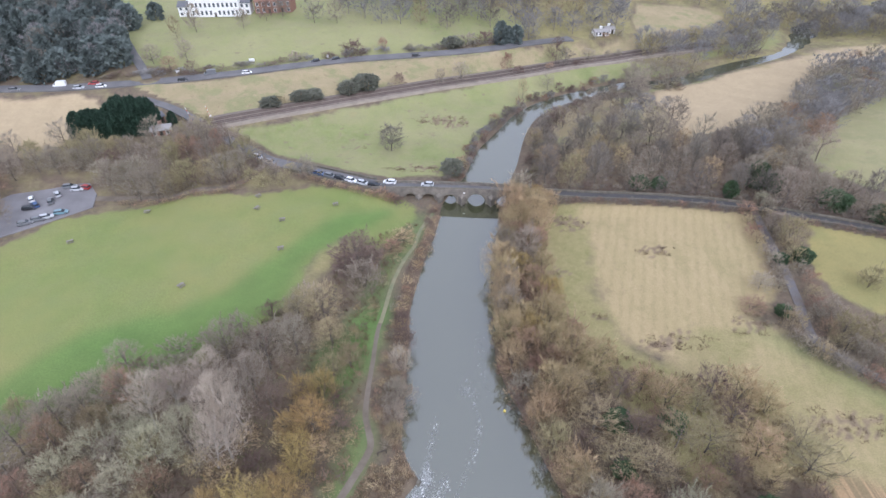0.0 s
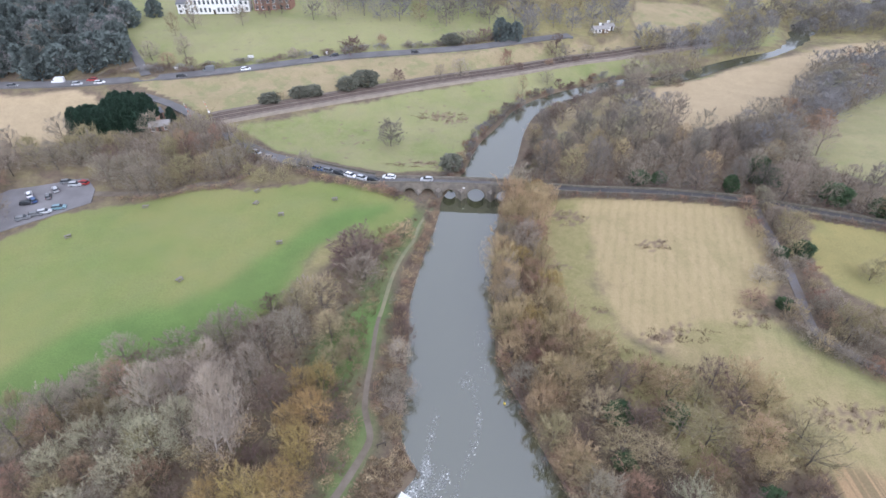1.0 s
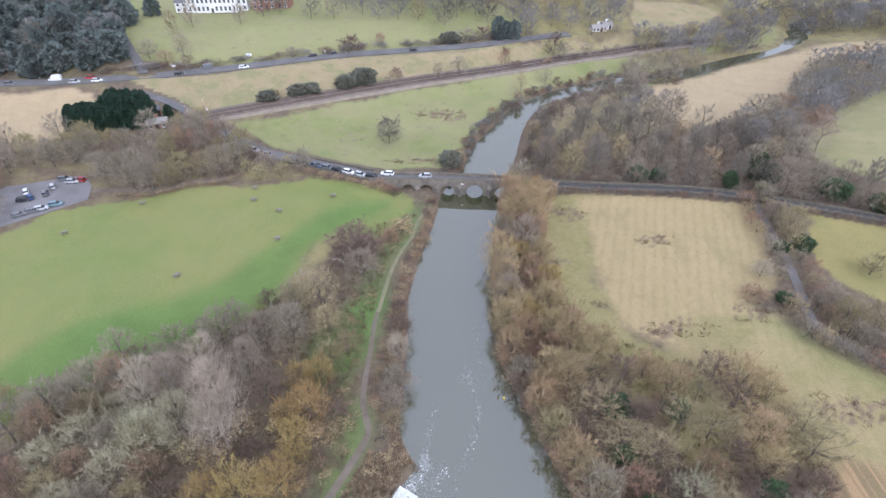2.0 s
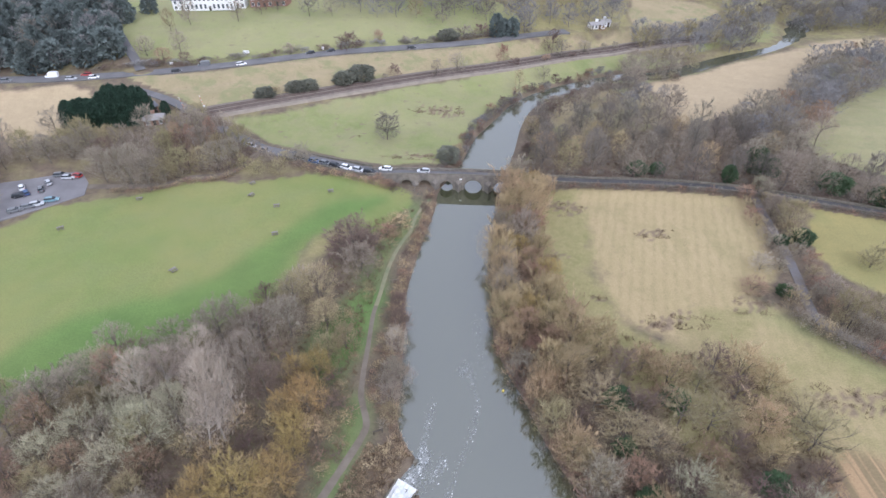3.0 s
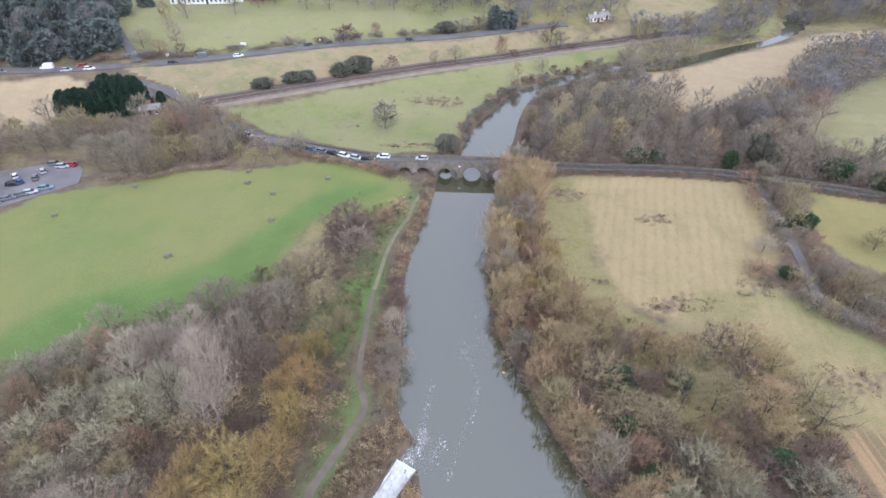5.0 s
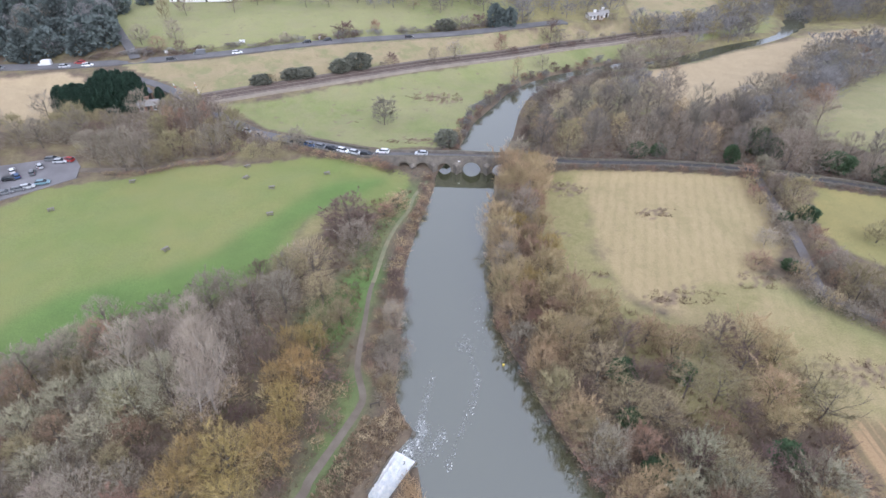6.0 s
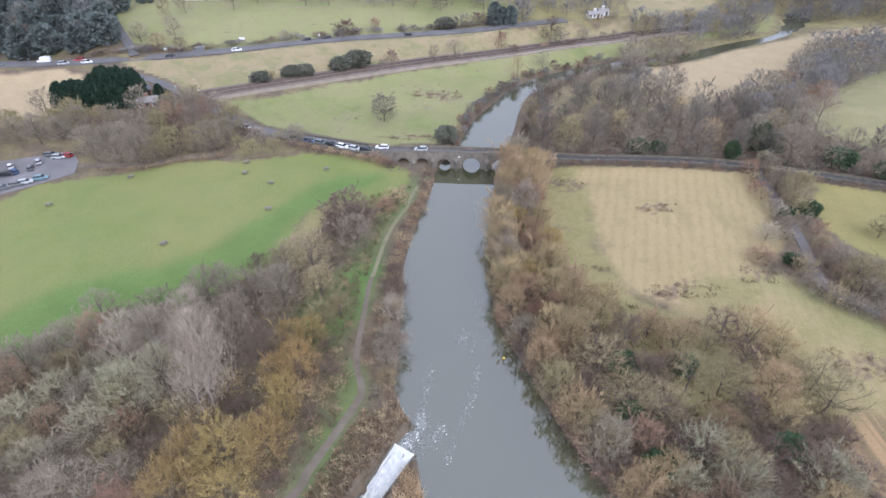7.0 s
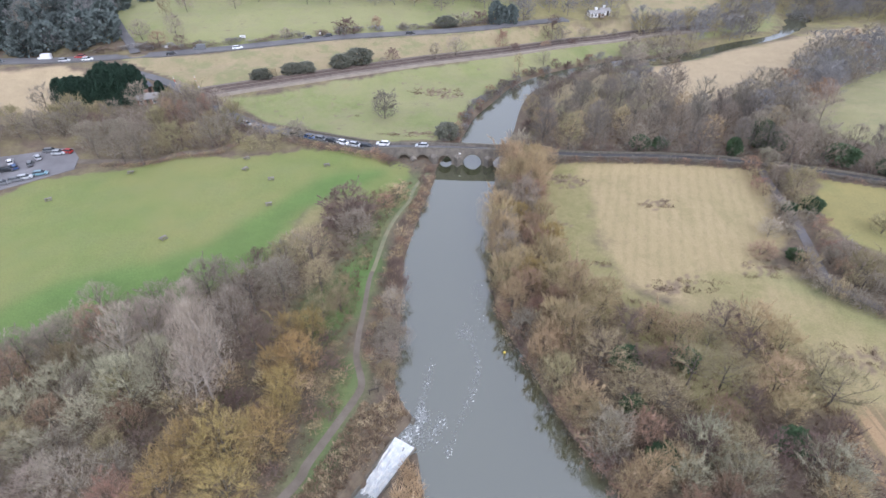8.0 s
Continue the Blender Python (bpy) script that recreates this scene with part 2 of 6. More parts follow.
    l.new(co.outputs["Object"], turn.inputs["Vector"])
    l.new(turn.outputs["Vector"], wave.inputs["Vector"])
    c = mix(times(times(remap(wave.outputs["Fac"], 0.45, 0.95), rows), times(remap(raw_tuft, 0.3, 0.6), 0.5)), c, (0.270, 0.220, 0.108))
    ry = mix(mid, (0.430, 0.335, 0.200), (0.385, 0.300, 0.178))
    ry = mix(times(tuft, 0.35), ry, (0.310, 0.235, 0.140))
    ry = mix(times(spots, 0.3), ry, (0.24, 0.185, 0.105))
    c = mix(ragged(reedy, raw_tuft, 0.6), c, ry)
    tw = mix(mid, (0.330, 0.262, 0.150), (0.270, 0.225, 0.120))
    tw = mix(times(remap(raw_mid, 0.5, 0.6), 0.7), tw, (0.200, 0.205, 0.090))
    tw = mix(times(spots, 0.5), tw, (0.20, 0.145, 0.085))
    c = mix(ragged(tawny, raw_mid, 1.0), c, tw)
    fa = mix(mid, (0.255, 0.222, 0.095), (0.205, 0.190, 0.070))
    fa = mix(times(tuft, 0.5), fa, (0.33, 0.27, 0.135))
    c = mix(fallow, c, fa)
    ol = mix(mid, (0.300, 0.252, 0.094), (0.250, 0.218, 0.082))
    ol = mix(times(remap(raw_mid, 0.48, 0.62), 0.45), ol, (0.215, 0.212, 0.078))
    c = mix(olive, c, ol)
    mw = mix(mid, (0.172, 0.215, 0.058), (0.150, 0.198, 0.052))
    mw = mix(times(broad, 0.9), mw, (0.240, 0.228, 0.080))
    mw = mix(times(remap(raw_mid, 0.45, 0.65), 0.35), mw, (0.190, 0.212, 0.082))
    c = mix(mown, c, mw)
    lu = mix(mid, (0.112, 0.200, 0.044), (0.088, 0.160, 0.036))
    c = mix(lush, c, lu)
    c = mix(bare, c, mix(tuft, (0.150, 0.105, 0.075), (0.24, 0.175, 0.115)))
    sb = mix(remap(tex(0.9, 2, 0.4, 1.0, 0.03, 0.62), 0.45, 0.55), (0.36, 0.245, 0.13), (0.22, 0.165, 0.085))
    c = mix(stubble, c, sb)
    h = n.new("ShaderNodeHueSaturation")
    l.new(c, h.inputs["Color"])
    l.new(remap(blade, 0.25, 0.75, 0.80, 1.20), h.inputs["Value"])
    l.new(h.outputs["Color"], b.inputs["Base Color"])
    bp = n.new("ShaderNodeBump")
    bp.inputs["Strength"].default_value = 0.22
    bp.inputs["Distance"].default_value = 0.2
    l.new(tuft, bp.inputs["Height"])
    l.new(bp.outputs["Normal"], b.inputs["Normal"])
    return m


GROUND = ground_material()


# ---- building blocks ----
class Geo:
    """Gathers vertices and faces of one mesh."""

    def __init__(self):
        self.v, self.f = [], []

    def add(self, verts, faces):
        o = len(self.v)
        self.v.extend(verts)
        self.f.extend([tuple(i + o for i in q) for q in faces])

    def box(self, c, s, turn=0.0, taper=1.0):
        ca, sa = math.cos(turn), math.sin(turn)
        out = []
        for k, z in ((1, -0.5), (taper, 0.5)):
            for x, y in ((-0.5, -0.5), (0.5, -0.5), (0.5, 0.5), (-0.5, 0.5)):
                px, py = x * s[0] * k, y * s[1] * k
                out.append((c[0] + px * ca - py * sa, c[1] + px * sa + py * ca, c[2] + z * s[2]))
        self.add(out, [(3, 2, 1, 0), (4, 5, 6, 7), (0, 1, 5, 4), (1, 2, 6, 5), (2, 3, 7, 6), (3, 0, 4, 7)])

    def tube(self, pts, radii, sides=5):
        rings = []
        for i, p in enumerate(pts):
            a = Vector(pts[max(0, i - 1)])
            d = (Vector(pts[min(len(pts) - 1, i + 1)]) - a).normalized()
            side = d.cross(Vector((0.31, 0.95, 0.05)))
            side.normalize()
            up = d.cross(side)
            for k in range(sides):
                w = 2 * math.pi * k / sides
                rings.append(tuple(Vector(p) + radii[i] * (math.cos(w) * side + math.sin(w) * up)))
        faces = []
        for i in range(len(pts) - 1):
            for k in range(sides):
                j = (k + 1) % sides
                faces.append((i * sides + k, i * sides + j, (i + 1) * sides + j, (i + 1) * sides + k))
        faces.append(tuple(range(sides - 1, -1, -1)))
        faces.append(tuple((len(pts) - 1) * sides + k for k in range(sides)))
        self.add(rings, faces)

    def prism(self, outline, axis, a, b):
        """An outline drawn in two directions, pushed from a to b along the third (axis 0, 1 or 2)."""
        out = []
        for w in (a, b):
            for p in outline:
                q = list(p)
                q.insert(axis, w)
                out.append(tuple(q))
        m = len(outline)
        faces = [(i, (i + 1) % m, m + (i + 1) % m, m + i) for i in range(m)]
        faces += [tuple(range(m - 1, -1, -1)), tuple(range(m, 2 * m))]
        self.add(out, faces)

    def mesh(self, name, mat, smooth=False):
        me = bpy.data.meshes.new(name)
        me.from_pydata(self.v, [], self.f)
        if len(self.f) < 4000:
            bm = bmesh.new()
            bm.from_mesh(me)
            bmesh.ops.recalc_face_normals(bm, faces=bm.faces)
            bm.to_mesh(me)
            bm.free()
        me.materials.append(mat)
        if smooth:
            for p in me.polygons:
                p.use_smooth = True
        return me


def part(name, geo, mat, parent, label="", smooth=False):
    """One mesh under a thing or a part."""
    ob = new(name, geo if isinstance(geo, bpy.types.Mesh) else geo.mesh(name, mat, smooth))
    ob.parent = parent
    if label:
        ob["label"] = label
    return ob


def thing(name, at, turn=0.0, label="", category="", group="", kind="", size=(1, 1, 1)):
    """An empty at the base of a thing."""
    ob = new(name)
    ob.empty_display_size = 0.3
    ob.location = at
    ob.rotation_euler = (0, 0, turn)
    ob.scale = size
    return tagged(ob, label, category, group, kind)


def inside(x, y, poly):
    """Which of the points lie in the polygon."""
    x, y = np.asarray(x, float), np.asarray(y, float)
    res = np.zeros(x.shape, bool)
    for (x0, y0), (x1, y1) in zip(poly, poly[1:] + poly[:1]):
        if y0 != y1:
            res ^= ((y0 > y) != (y1 > y)) & (x < (x1 - x0) * (y - y0) / (y1 - y0) + x0)
    return res


def off_line(x, y, line):
    """Distance to a line of points, and how far along it (0 to its last index)."""
    best, along = np.full(np.shape(x), 1e9), np.zeros(np.shape(x))
    for i in range(len(line) - 1):
        ax, ay, bx, by = *line[i][:2], *line[i + 1][:2]
        dx, dy = bx - ax, by - ay
        t = np.clip(((x - ax) * dx + (y - ay) * dy) / (dx * dx + dy * dy), 0, 1)
        d = np.hypot(x - ax - t * dx, y - ay - t * dy)
        along = np.where(d < best, i + t, along)
        best = np.minimum(best, d)
    return best, along


def smooth_line(pts, n=8):
    """A rounded line through the points."""
    out = []
    q = [pts[0]] + list(pts) + [pts[-1]]
    for i in range(1, len(q) - 2):
        for k in range(n):
            t = k / n
            out.append(tuple(0.5 * (2 * b + (c - a) * t + (2 * a - 5 * b + 4 * c - d) * t * t + (3 * b - a - 3 * c + d) * t ** 3)
                             for a, b, c, d in zip(q[i - 1], q[i], q[i + 1], q[i + 2])))
    out.append(tuple(pts[-1]))
    return out


# ---- the plan: river, roads, fields ----
LEFT_BANK = [(16, -150), (12, -20), (-1.6, 41.1), (-3.0, 47.8), (-3.6, 52.0), (-4.6, 54.7), (-8.0, 56.6), (-5.0, 61.0), (-6.9, 64.4), (-8.9, 70.5), (-8.6, 81.9), (-8.8, 90.2),
             (-8.6, 99.4), (-9.0, 107.5), (-7.6, 118.7), (-5.4, 131.3), (-2.9, 142.6), (-1.2, 153.5), (-0.1, 162.0),
             (6.9, 177.7), (9.2, 185.0), (11.6, 193.8), (14.6, 202.1), (19.0, 210.4), (24.7, 220.9), (30.5, 232.2), (40.4, 243.7),
             (52.9, 253.4), (67.7, 261.6), (79.9, 267.3), (93.6, 272.5), (108.0, 274.0), (132.4, 287.3), (151.2, 298.1), (170.0, 306.9),
             (185.5, 315.1), (199.6, 332.7), (212.0, 354.1), (228.8, 371.7), (330, 440), (420, 520), (600, 600)]
RIGHT_BANK = [(60, -150), (50, -20), (32.0, 43.1), (30.0, 45.7), (26.9, 50.9), (23.2, 58.7), (20.7, 65.1), (17.9, 75.2), (14.8, 83.4), (12.8, 93.6),
              (13.5, 101.4), (13.7, 111.8), (15.0, 126.1), (17.6, 142.6), (19.5, 153.5), (21.7, 165.5), (23.2, 173.0), (25.5, 180.9), (28.1, 189.4),
              (30.6, 200.7), (33.8, 213.0), (39.9, 228.2), (49.3, 238.8), (61.2, 248.2), (74.6, 256.1), (88.2, 262.4),
              (104.5, 262.4), (127.4, 273.3), (150.2, 288.1), (169.2, 298.1), (189.1, 311.4), (207.5, 327.7), (221.8, 346.4), (235.3, 365.7), (350, 425), (440, 505), (620, 585)]
LEFT_BANK, RIGHT_BANK = smooth_line(LEFT_BANK, 3), smooth_line(RIGHT_BANK, 3)
RIVER = LEFT_BANK + RIGHT_BANK[::-1]

ROAD_W = smooth_line([(-140.9, 237.7) + (2.4,), (-133.7, 231.4) + (2.2,), (-113.7, 222.5) + (2.0,), (-100.6, 214.1) + (2.0,), (-84.9, 202.0) + (2.0,), (-74.4, 194.8) + (2.0,), (-64.1, 187.4) + (2.2,), (-54.7, 182.9) + (2.6,), (-45.4, 177.7) + (3.2,),
                      (-34.5, 172.5) + (3.7,), (-24.2, 167.6) + (4.3,), (-12.5, 165.6) + (4.6,), (3.0, 164.4) + (4.7,), (16.0, 163.5) + (4.6,)], 6)
ROAD_E = smooth_line([(16.0, 163.5) + (4.6,), (26.8, 162.9) + (4.2,), (43.8, 162.3) + (3.2,), (59.3, 160.0) + (2.8,), (76.6, 156.6) + (2.5,), (94.7, 151.9) + (2.4,),
                      (112.5, 144.7) + (2.2,), (130.2, 137.0) + (2.0,), (146.5, 127.4) + (2.0,)], 6)
BRIDGE_ROAD = ROAD_W + ROAD_E[1:]
MAIN_ROAD = smooth_line([(-238.1, 221.2) + (2.2,), (-186.0, 229.3) + (2.2,), (-160.1, 233.4) + (2.2,), (-140.7, 238.1) + (2.2,), (-120.8, 243.4) + (2.2,), (-88.8, 254.1) + (2.2,), (-49.7, 268.6) + (2.2,), (-12.3, 278.1) + (2.2,),
                         (18.6, 286.6) + (2.2,), (42.3, 295.9) + (2.2,), (67.1, 304.3) + (2.2,)], 5)
SIDE_ROAD = smooth_line([(-129.9, 242.9) + (2.25,), (-136.6, 253.4) + (2.2,), (-144.2, 264.0) + (2.2,), (-157.9, 284.7) + (2.2,)], 5)
RAIL_LINE = [(-107.7, 204.6), (-88.5, 215.0), (-45.2, 233.9), (4.0, 254.9), (61.3, 282.8), (98.9, 296.3), (148.1, 316.3)]
CAR_PARK = [(-153.1, 155.4), (-147.4, 164.5), (-139.8, 172.1), (-124.2, 172.1), (-118.3, 164.8), (-115.7, 156.8), (-125.2, 148.6), (-134.9, 141.0), (-142.9, 134.7)]
FOOTPATH = smooth_line([(-44, 20), (-25.0, 44.9), (-22.1, 51.2), (-18.1, 59.7), (-15.5, 65.6), (-15.0, 68.6), (-16.2, 73.0), (-16.9, 76.2), (-17.0, 82.3), (-16.7, 90.6), (-16.5, 99.9),
                        (-15.5, 107.0), (-13.9, 119.3), (-11.3, 129.4), (-8.6, 136.2), (-7.3, 143.5), (-5.0, 149.7), (-3.0, 154.9)], 6)
LANE = smooth_line([(98.0, 150.4), (96.8, 138.8), (94.8, 122.8), (92.0, 109.0), (89.2, 95.1), (93.2, 87.9), (98.3, 81.9), (107.2, 74.9)], 6)
PARK_LANE = smooth_line([(-118.4, 162.3), (-104.0, 162.3), (-92.9, 163.0), (-84.9, 167.8), (-75.6, 169.3), (-69.6, 176.2), (-66.1, 186.5)], 5)

MEADOW = [(-110.5, 49.4), (-91.3, 67.8), (-85.0, 75.4), (-76.5, 80.7), (-64.4, 88.9), (-51.1, 97.9), (-44.6, 105.9), (-38.4, 119.3), (-37.5, 132.0), (-32.4, 142.9), (-25.1, 140.5), (-19.7, 134.8), (-16.4, 141.1), (-8.9, 147.8), (-8.6, 154.5),
          (-16.1, 162.4), (-28.2, 167.5), (-44.1, 168.9), (-63.4, 167.8), (-80.3, 165.6), (-92.3, 161.6), (-101.7, 156.8), (-114.0, 151.5), (-122.5, 147.0), (-134.2, 136.9), (-166.3, 114.5)]
LUSH = [(-110.5, 49.4), (-91.3, 67.8), (-85.0, 75.4), (-76.5, 80.7), (-64.4, 88.9), (-51.1, 97.9), (-40.5, 114.6), (-37.7, 133.4), (-29.0, 143.5), (-15.4, 151.3), (-17.6, 156.9), (-33.6, 151.3), (-43.9, 139.0), (-57.2, 119.3), (-72.2, 109.0), (-92.1, 96.0), (-106.7, 82.2), (-125.1, 66.5)]
NORTH_MEADOW = [(-82.2, 206.5), (-65.6, 214.7), (-30.2, 230.1), (4.0, 247.0), (31.0, 262.0), (60.4, 276.6), (91.3, 287.7), (98.2, 280.5), (77.8, 265.7), (52.5, 251.8), (28.1, 228.9), (13.3, 199.2), (6.2, 177.5), (-19.0, 175.1), (-33.7, 179.9), (-47.0, 185.7), (-61.2, 192.7), (-72.5, 199.9)]
STRAW_STRIP = [(-134.1, 229.8), (-131.3, 238.0), (-88.0, 250.3), (-49.2, 264.6), (-12.2, 274.3), (18.4, 281.4), (41.8, 290.0), (79.0, 302.7), (107.1, 313.1), (102.8, 300.6), (61.7, 286.0), (4.1, 259.3), (-45.9, 239.1), (-72.8, 226.7), (-91.7, 218.1), (-105.3, 217.5), (-126.2, 224.5)]
WEST_STRAW = [(-222.3, 214.0), (-182.6, 222.1), (-157.4, 226.9), (-145.1, 225.2), (-135.1, 220.7), (-144.9, 214.4), (-140.9, 200.6), (-150.3, 185.3), (-196.2, 175.5)]
HAY = [(40.9, 160.4), (67.7, 156.1), (94.7, 149.0), (93.2, 133.4), (89.2, 118.2), (79.7, 107.4), (72.9, 104.7), (82.2, 97.3), (88.2, 88.0), (95.6, 77.4), (103.8, 66.8), (94.1, 53.0), (60.2, 60.9), (55.5, 89.9), (42.9, 98.0), (40.8, 114.7), (43.3, 134.9), (38.5, 146.6)]
GREEN_STRIP = [(27.4, 159.0), (42.9, 161.1), (44.2, 134.9), (40.8, 114.7), (42.9, 98.0), (55.5, 89.9), (60.2, 60.9), (50.9, 59.1), (31.7, 90.7), (25.8, 106.0), (24.7, 134.8)]
HAY_SOUTH = [(56, 98), (72, 100), (86, 88), (103, 67), (94, 53), (66, 56)]
LANE_VERGE = [(76.2, 102.4), (87.3, 91.2), (96.5, 78.9), (104.7, 68.1), (102.0, 64.3), (93.4, 73.9), (84.9, 86.5), (75.5, 97.5)]
EAST_STRAW = [(98.9, 253.8), (124.7, 267.2), (158.0, 287.2), (184.8, 300.6), (213.7, 315.6), (268.6, 319.1), (259.4, 304.4), (211.8, 295.7), (185.8, 279.3), (166.3, 247.6), (144.6, 225.1), (119.2, 210.4), (96.8, 198.3), (92.6, 218.5)]
MID_STRAW = [(46.4, 228.9), (70.7, 245.3), (96.2, 253.8), (93.2, 206.6), (73.1, 198.0), (54.8, 192.3), (45.0, 197.8)]
EAST_GREEN = [(204.7, 251.8), (159.3, 213.8), (134.9, 190.8), (129.5, 170.4), (144.8, 158.5), (175.2, 143.8), (294.3, 287.4)]
OLIVE_FIELD = [(111.2, 143.4), (131.1, 135.9), (158.5, 122.4), (133.0, 90.0), (110.5, 101.9), (103.0, 110.7), (105.0, 126.1)]
PARKLAND = [(-182.2, 310.0), (-142.8, 263.0), (-117.4, 256.0), (-90.7, 261.6), (-50.6, 275.6), (-12.6, 285.1), (28.2, 301.8), (47.4, 315.4), (36.6, 333.7), (-30.6, 394.1), (-181.0, 410.9)]
FAR_FIELD = [(104.4, 314.8), (156.5, 333.8), (167.8, 347.9), (153.3, 355.9), (114.2, 356.3)]
FAR_GREEN = [(131.3, 293.7), (162.7, 312.7), (184.8, 313.4), (210.3, 360.3), (181.7, 345.5), (166.5, 322.8), (135.1, 305.4)]
STUBBLE = [(62.9, 44.6), (68.1, 54.6), (77.4, 61.9), (89.3, 54.7), (87.3, 40.5)]
ROUGH_W = [(-110.5, 49.4), (-91.3, 67.8), (-64.4, 88.9), (-51.1, 97.9), (-39.6, 110.2), (-37.5, 132.0), (-32.4, 142.9), (-25.1, 140.5), (-34.4, 114.6), (-44.5, 99.8), (-62.5, 83.9), (-88.2, 62.7)]
PATH_VERGE = [(-21.0, 44.9), (-17.7, 56.7), (-14.7, 65.5), (-16.7, 74.1), (-22.9, 77.7), (-20.2, 97.9), (-27.0, 105.9), (-16.0, 114.6), (-10.9, 134.8), (-4.4, 149.7), (-7.2, 152.9), (-16.0, 134.8), (-21.9, 112.4), (-30.1, 90.6), (-22.4, 74.7), (-20.0, 65.5), (-26.8, 45.0)]
LUSH_BITS = [(-28.4, 80.7), (-16.5, 88.9), (-16.7, 101.8), (-14.3, 112.4), (-21.6, 110.2), (-25.5, 105.9), (-20.0, 96.1), (-25.6, 87.2)]
PATCHES = [((62.2, 131.1), 6.0, 3.2), ((56.6, 95.6), 9.0, 3.4), ((83.0, 71.4), 9.0, 4.0), ((38.8, 148.2), 7.0, 4.0), ((31.9, 121.8), 4.0, 2.5), ((1.3, 222.3), 12.0, 5.0), ((-7.1, 182.4), 14.0, 2.6), ((40.4, 106.0), 5.0, 1.5), ((-45.4, 235.8), 8, 2), ((76.7, 100.4), 6, 4), ((-31.8, 199.1), 3, 1)]


CHANNEL = [(-8.6, 57.0), (-4.4, 54.6), (-9.4, 46.2), (-14.2, 38.6), (-18.6, 38.7), (-13.4, 48.2)]


def hill(x, y):
    """How far the valley sides rise above the flat meadows: to the north-west, and gently to the east; never beside the river."""
    x, y = np.asarray(x, float), np.asarray(y, float)
    d = np.minimum(off_line(x, y, LEFT_BANK)[0], off_line(x, y, RIGHT_BANK)[0])
    k = np.clip((d - 4) / 36, 0, 1)
    k = k * k * (3 - 2 * k)
    north = np.interp(y - 0.35 * x, [215, 250, 285, 325, 360, 450, 900], [0, 4.5, 9, 16, 18, 22, 45])
    east = np.interp(x, [45, 75, 110, 180], [0, 2.5, 4, 6.5]) * np.interp(y, [200, 260], [1, 0])
    return k * np.maximum(north, east)


def on_hill(line):
    """The line's own heights, lifted onto the valley side and eased along the way."""
    z = np.array([(p[2] if len(p) > 2 else 1.5) for p in line]) + hill([p[0] for p in line], [p[1] for p in line])
    e = np.pad(z, 2, mode="edge")
    z = (e[:-4] + e[1:-3] + e[2:-2] + e[3:-1] + e[4:]) / 5
    return [(p[0], p[1], float(h)) for p, h in zip(line, z)]


ROAD_W, ROAD_E = on_hill(ROAD_W), on_hill(ROAD_E)
MAIN_ROAD, SIDE_ROAD = on_hill(MAIN_ROAD), on_hill(SIDE_ROAD)
BRIDGE_ROAD = ROAD_W + ROAD_E[1:]
RAIL_LINE = on_hill(smooth_line(RAIL_LINE, 10))


def land_z(x, y):
    """Height of the ground at points of the plan."""
    x, y = np.asarray(x, float), np.asarray(y, float)
    d = np.minimum(off_line(x, y, LEFT_BANK)[0], off_line(x, y, RIGHT_BANK)[0])
    d = np.where(inside(x, y, RIVER), -d, d)
    z = np.interp(d, [-4, -1, 0.0, 1.2, 4.0], [-1.6, -0.8, 0.1, 0.75, 1.5])
    z = z + np.where(d > 2, 0.12 * np.sin(x * 0.11 + 1.3) * np.cos(y * 0.09), 0) + hill(x, y)

    def cut(z, line, half, drop, ease):
        far, along = off_line(x, y, line)
        top = np.interp(along, range(len(line)), [p[2] for p in line]) - drop
        return z + (top - z) * np.clip(1 - (far - half) / ease, 0, 1)

    far, along = off_line(x, y, BRIDGE_ROAD)
    top = np.interp(along, range(len(BRIDGE_ROAD)), [p[2] for p in BRIDGE_ROAD]) - 0.15
    bank = top + (z - top) * np.clip((far - 3.3) / 7, 0, 1)
    spared = np.clip(np.minimum((x + 22) / 6, (42 - x) / 6), 0, 1)
    z = np.where(d > 3.5, bank + (z - bank) * spared, z)
    z = np.where(d > 6, cut(z, MAIN_ROAD, 5.5, 0.15, 8), z)
    z = np.where(d > 6, cut(z, SIDE_ROAD, 4.0, 0.15, 6), z)
    z = np.where(d > 6, cut(z, RAIL_LINE, 7.0, 0.1, 7), z)
    return np.where(inside(x, y, CHANNEL), -3.0, z)


GX, GY = np.meshgrid(np.arange(-420, 421, 1.5), np.arange(-60, 601, 1.5))
GZ = land_z(GX, GY)


def ground_height(x, y):
    """The ground's height at one point, between the nearest known ones."""
    u, v = (min(max(x, -419), 418) + 420) / 1.5, (min(max(y, -59), 598) + 60) / 1.5
    i, j = int(u), int(v)
    a, b = u - i, v - j
    return float((GZ[j, i] * (1 - a) + GZ[j, i + 1] * a) * (1 - b) + (GZ[j + 1, i] * (1 - a) + GZ[j + 1, i + 1] * a) * b)


# ---- ground ----
def steps(lo, hi, fine, a, b, grow=1.14):
    """Grid lines that are fine between lo and hi and widen outwards to a and b."""
    mid = list(np.arange(lo, hi + 0.01, fine))
    s, v = fine, mid[-1]
    while v < b:
        s *= grow
        v += s
        mid.append(v)
    s, v = fine, mid[0]
    while v > a:
        s *= grow
        v -= s
        mid.insert(0, v)
    return np.array(mid)


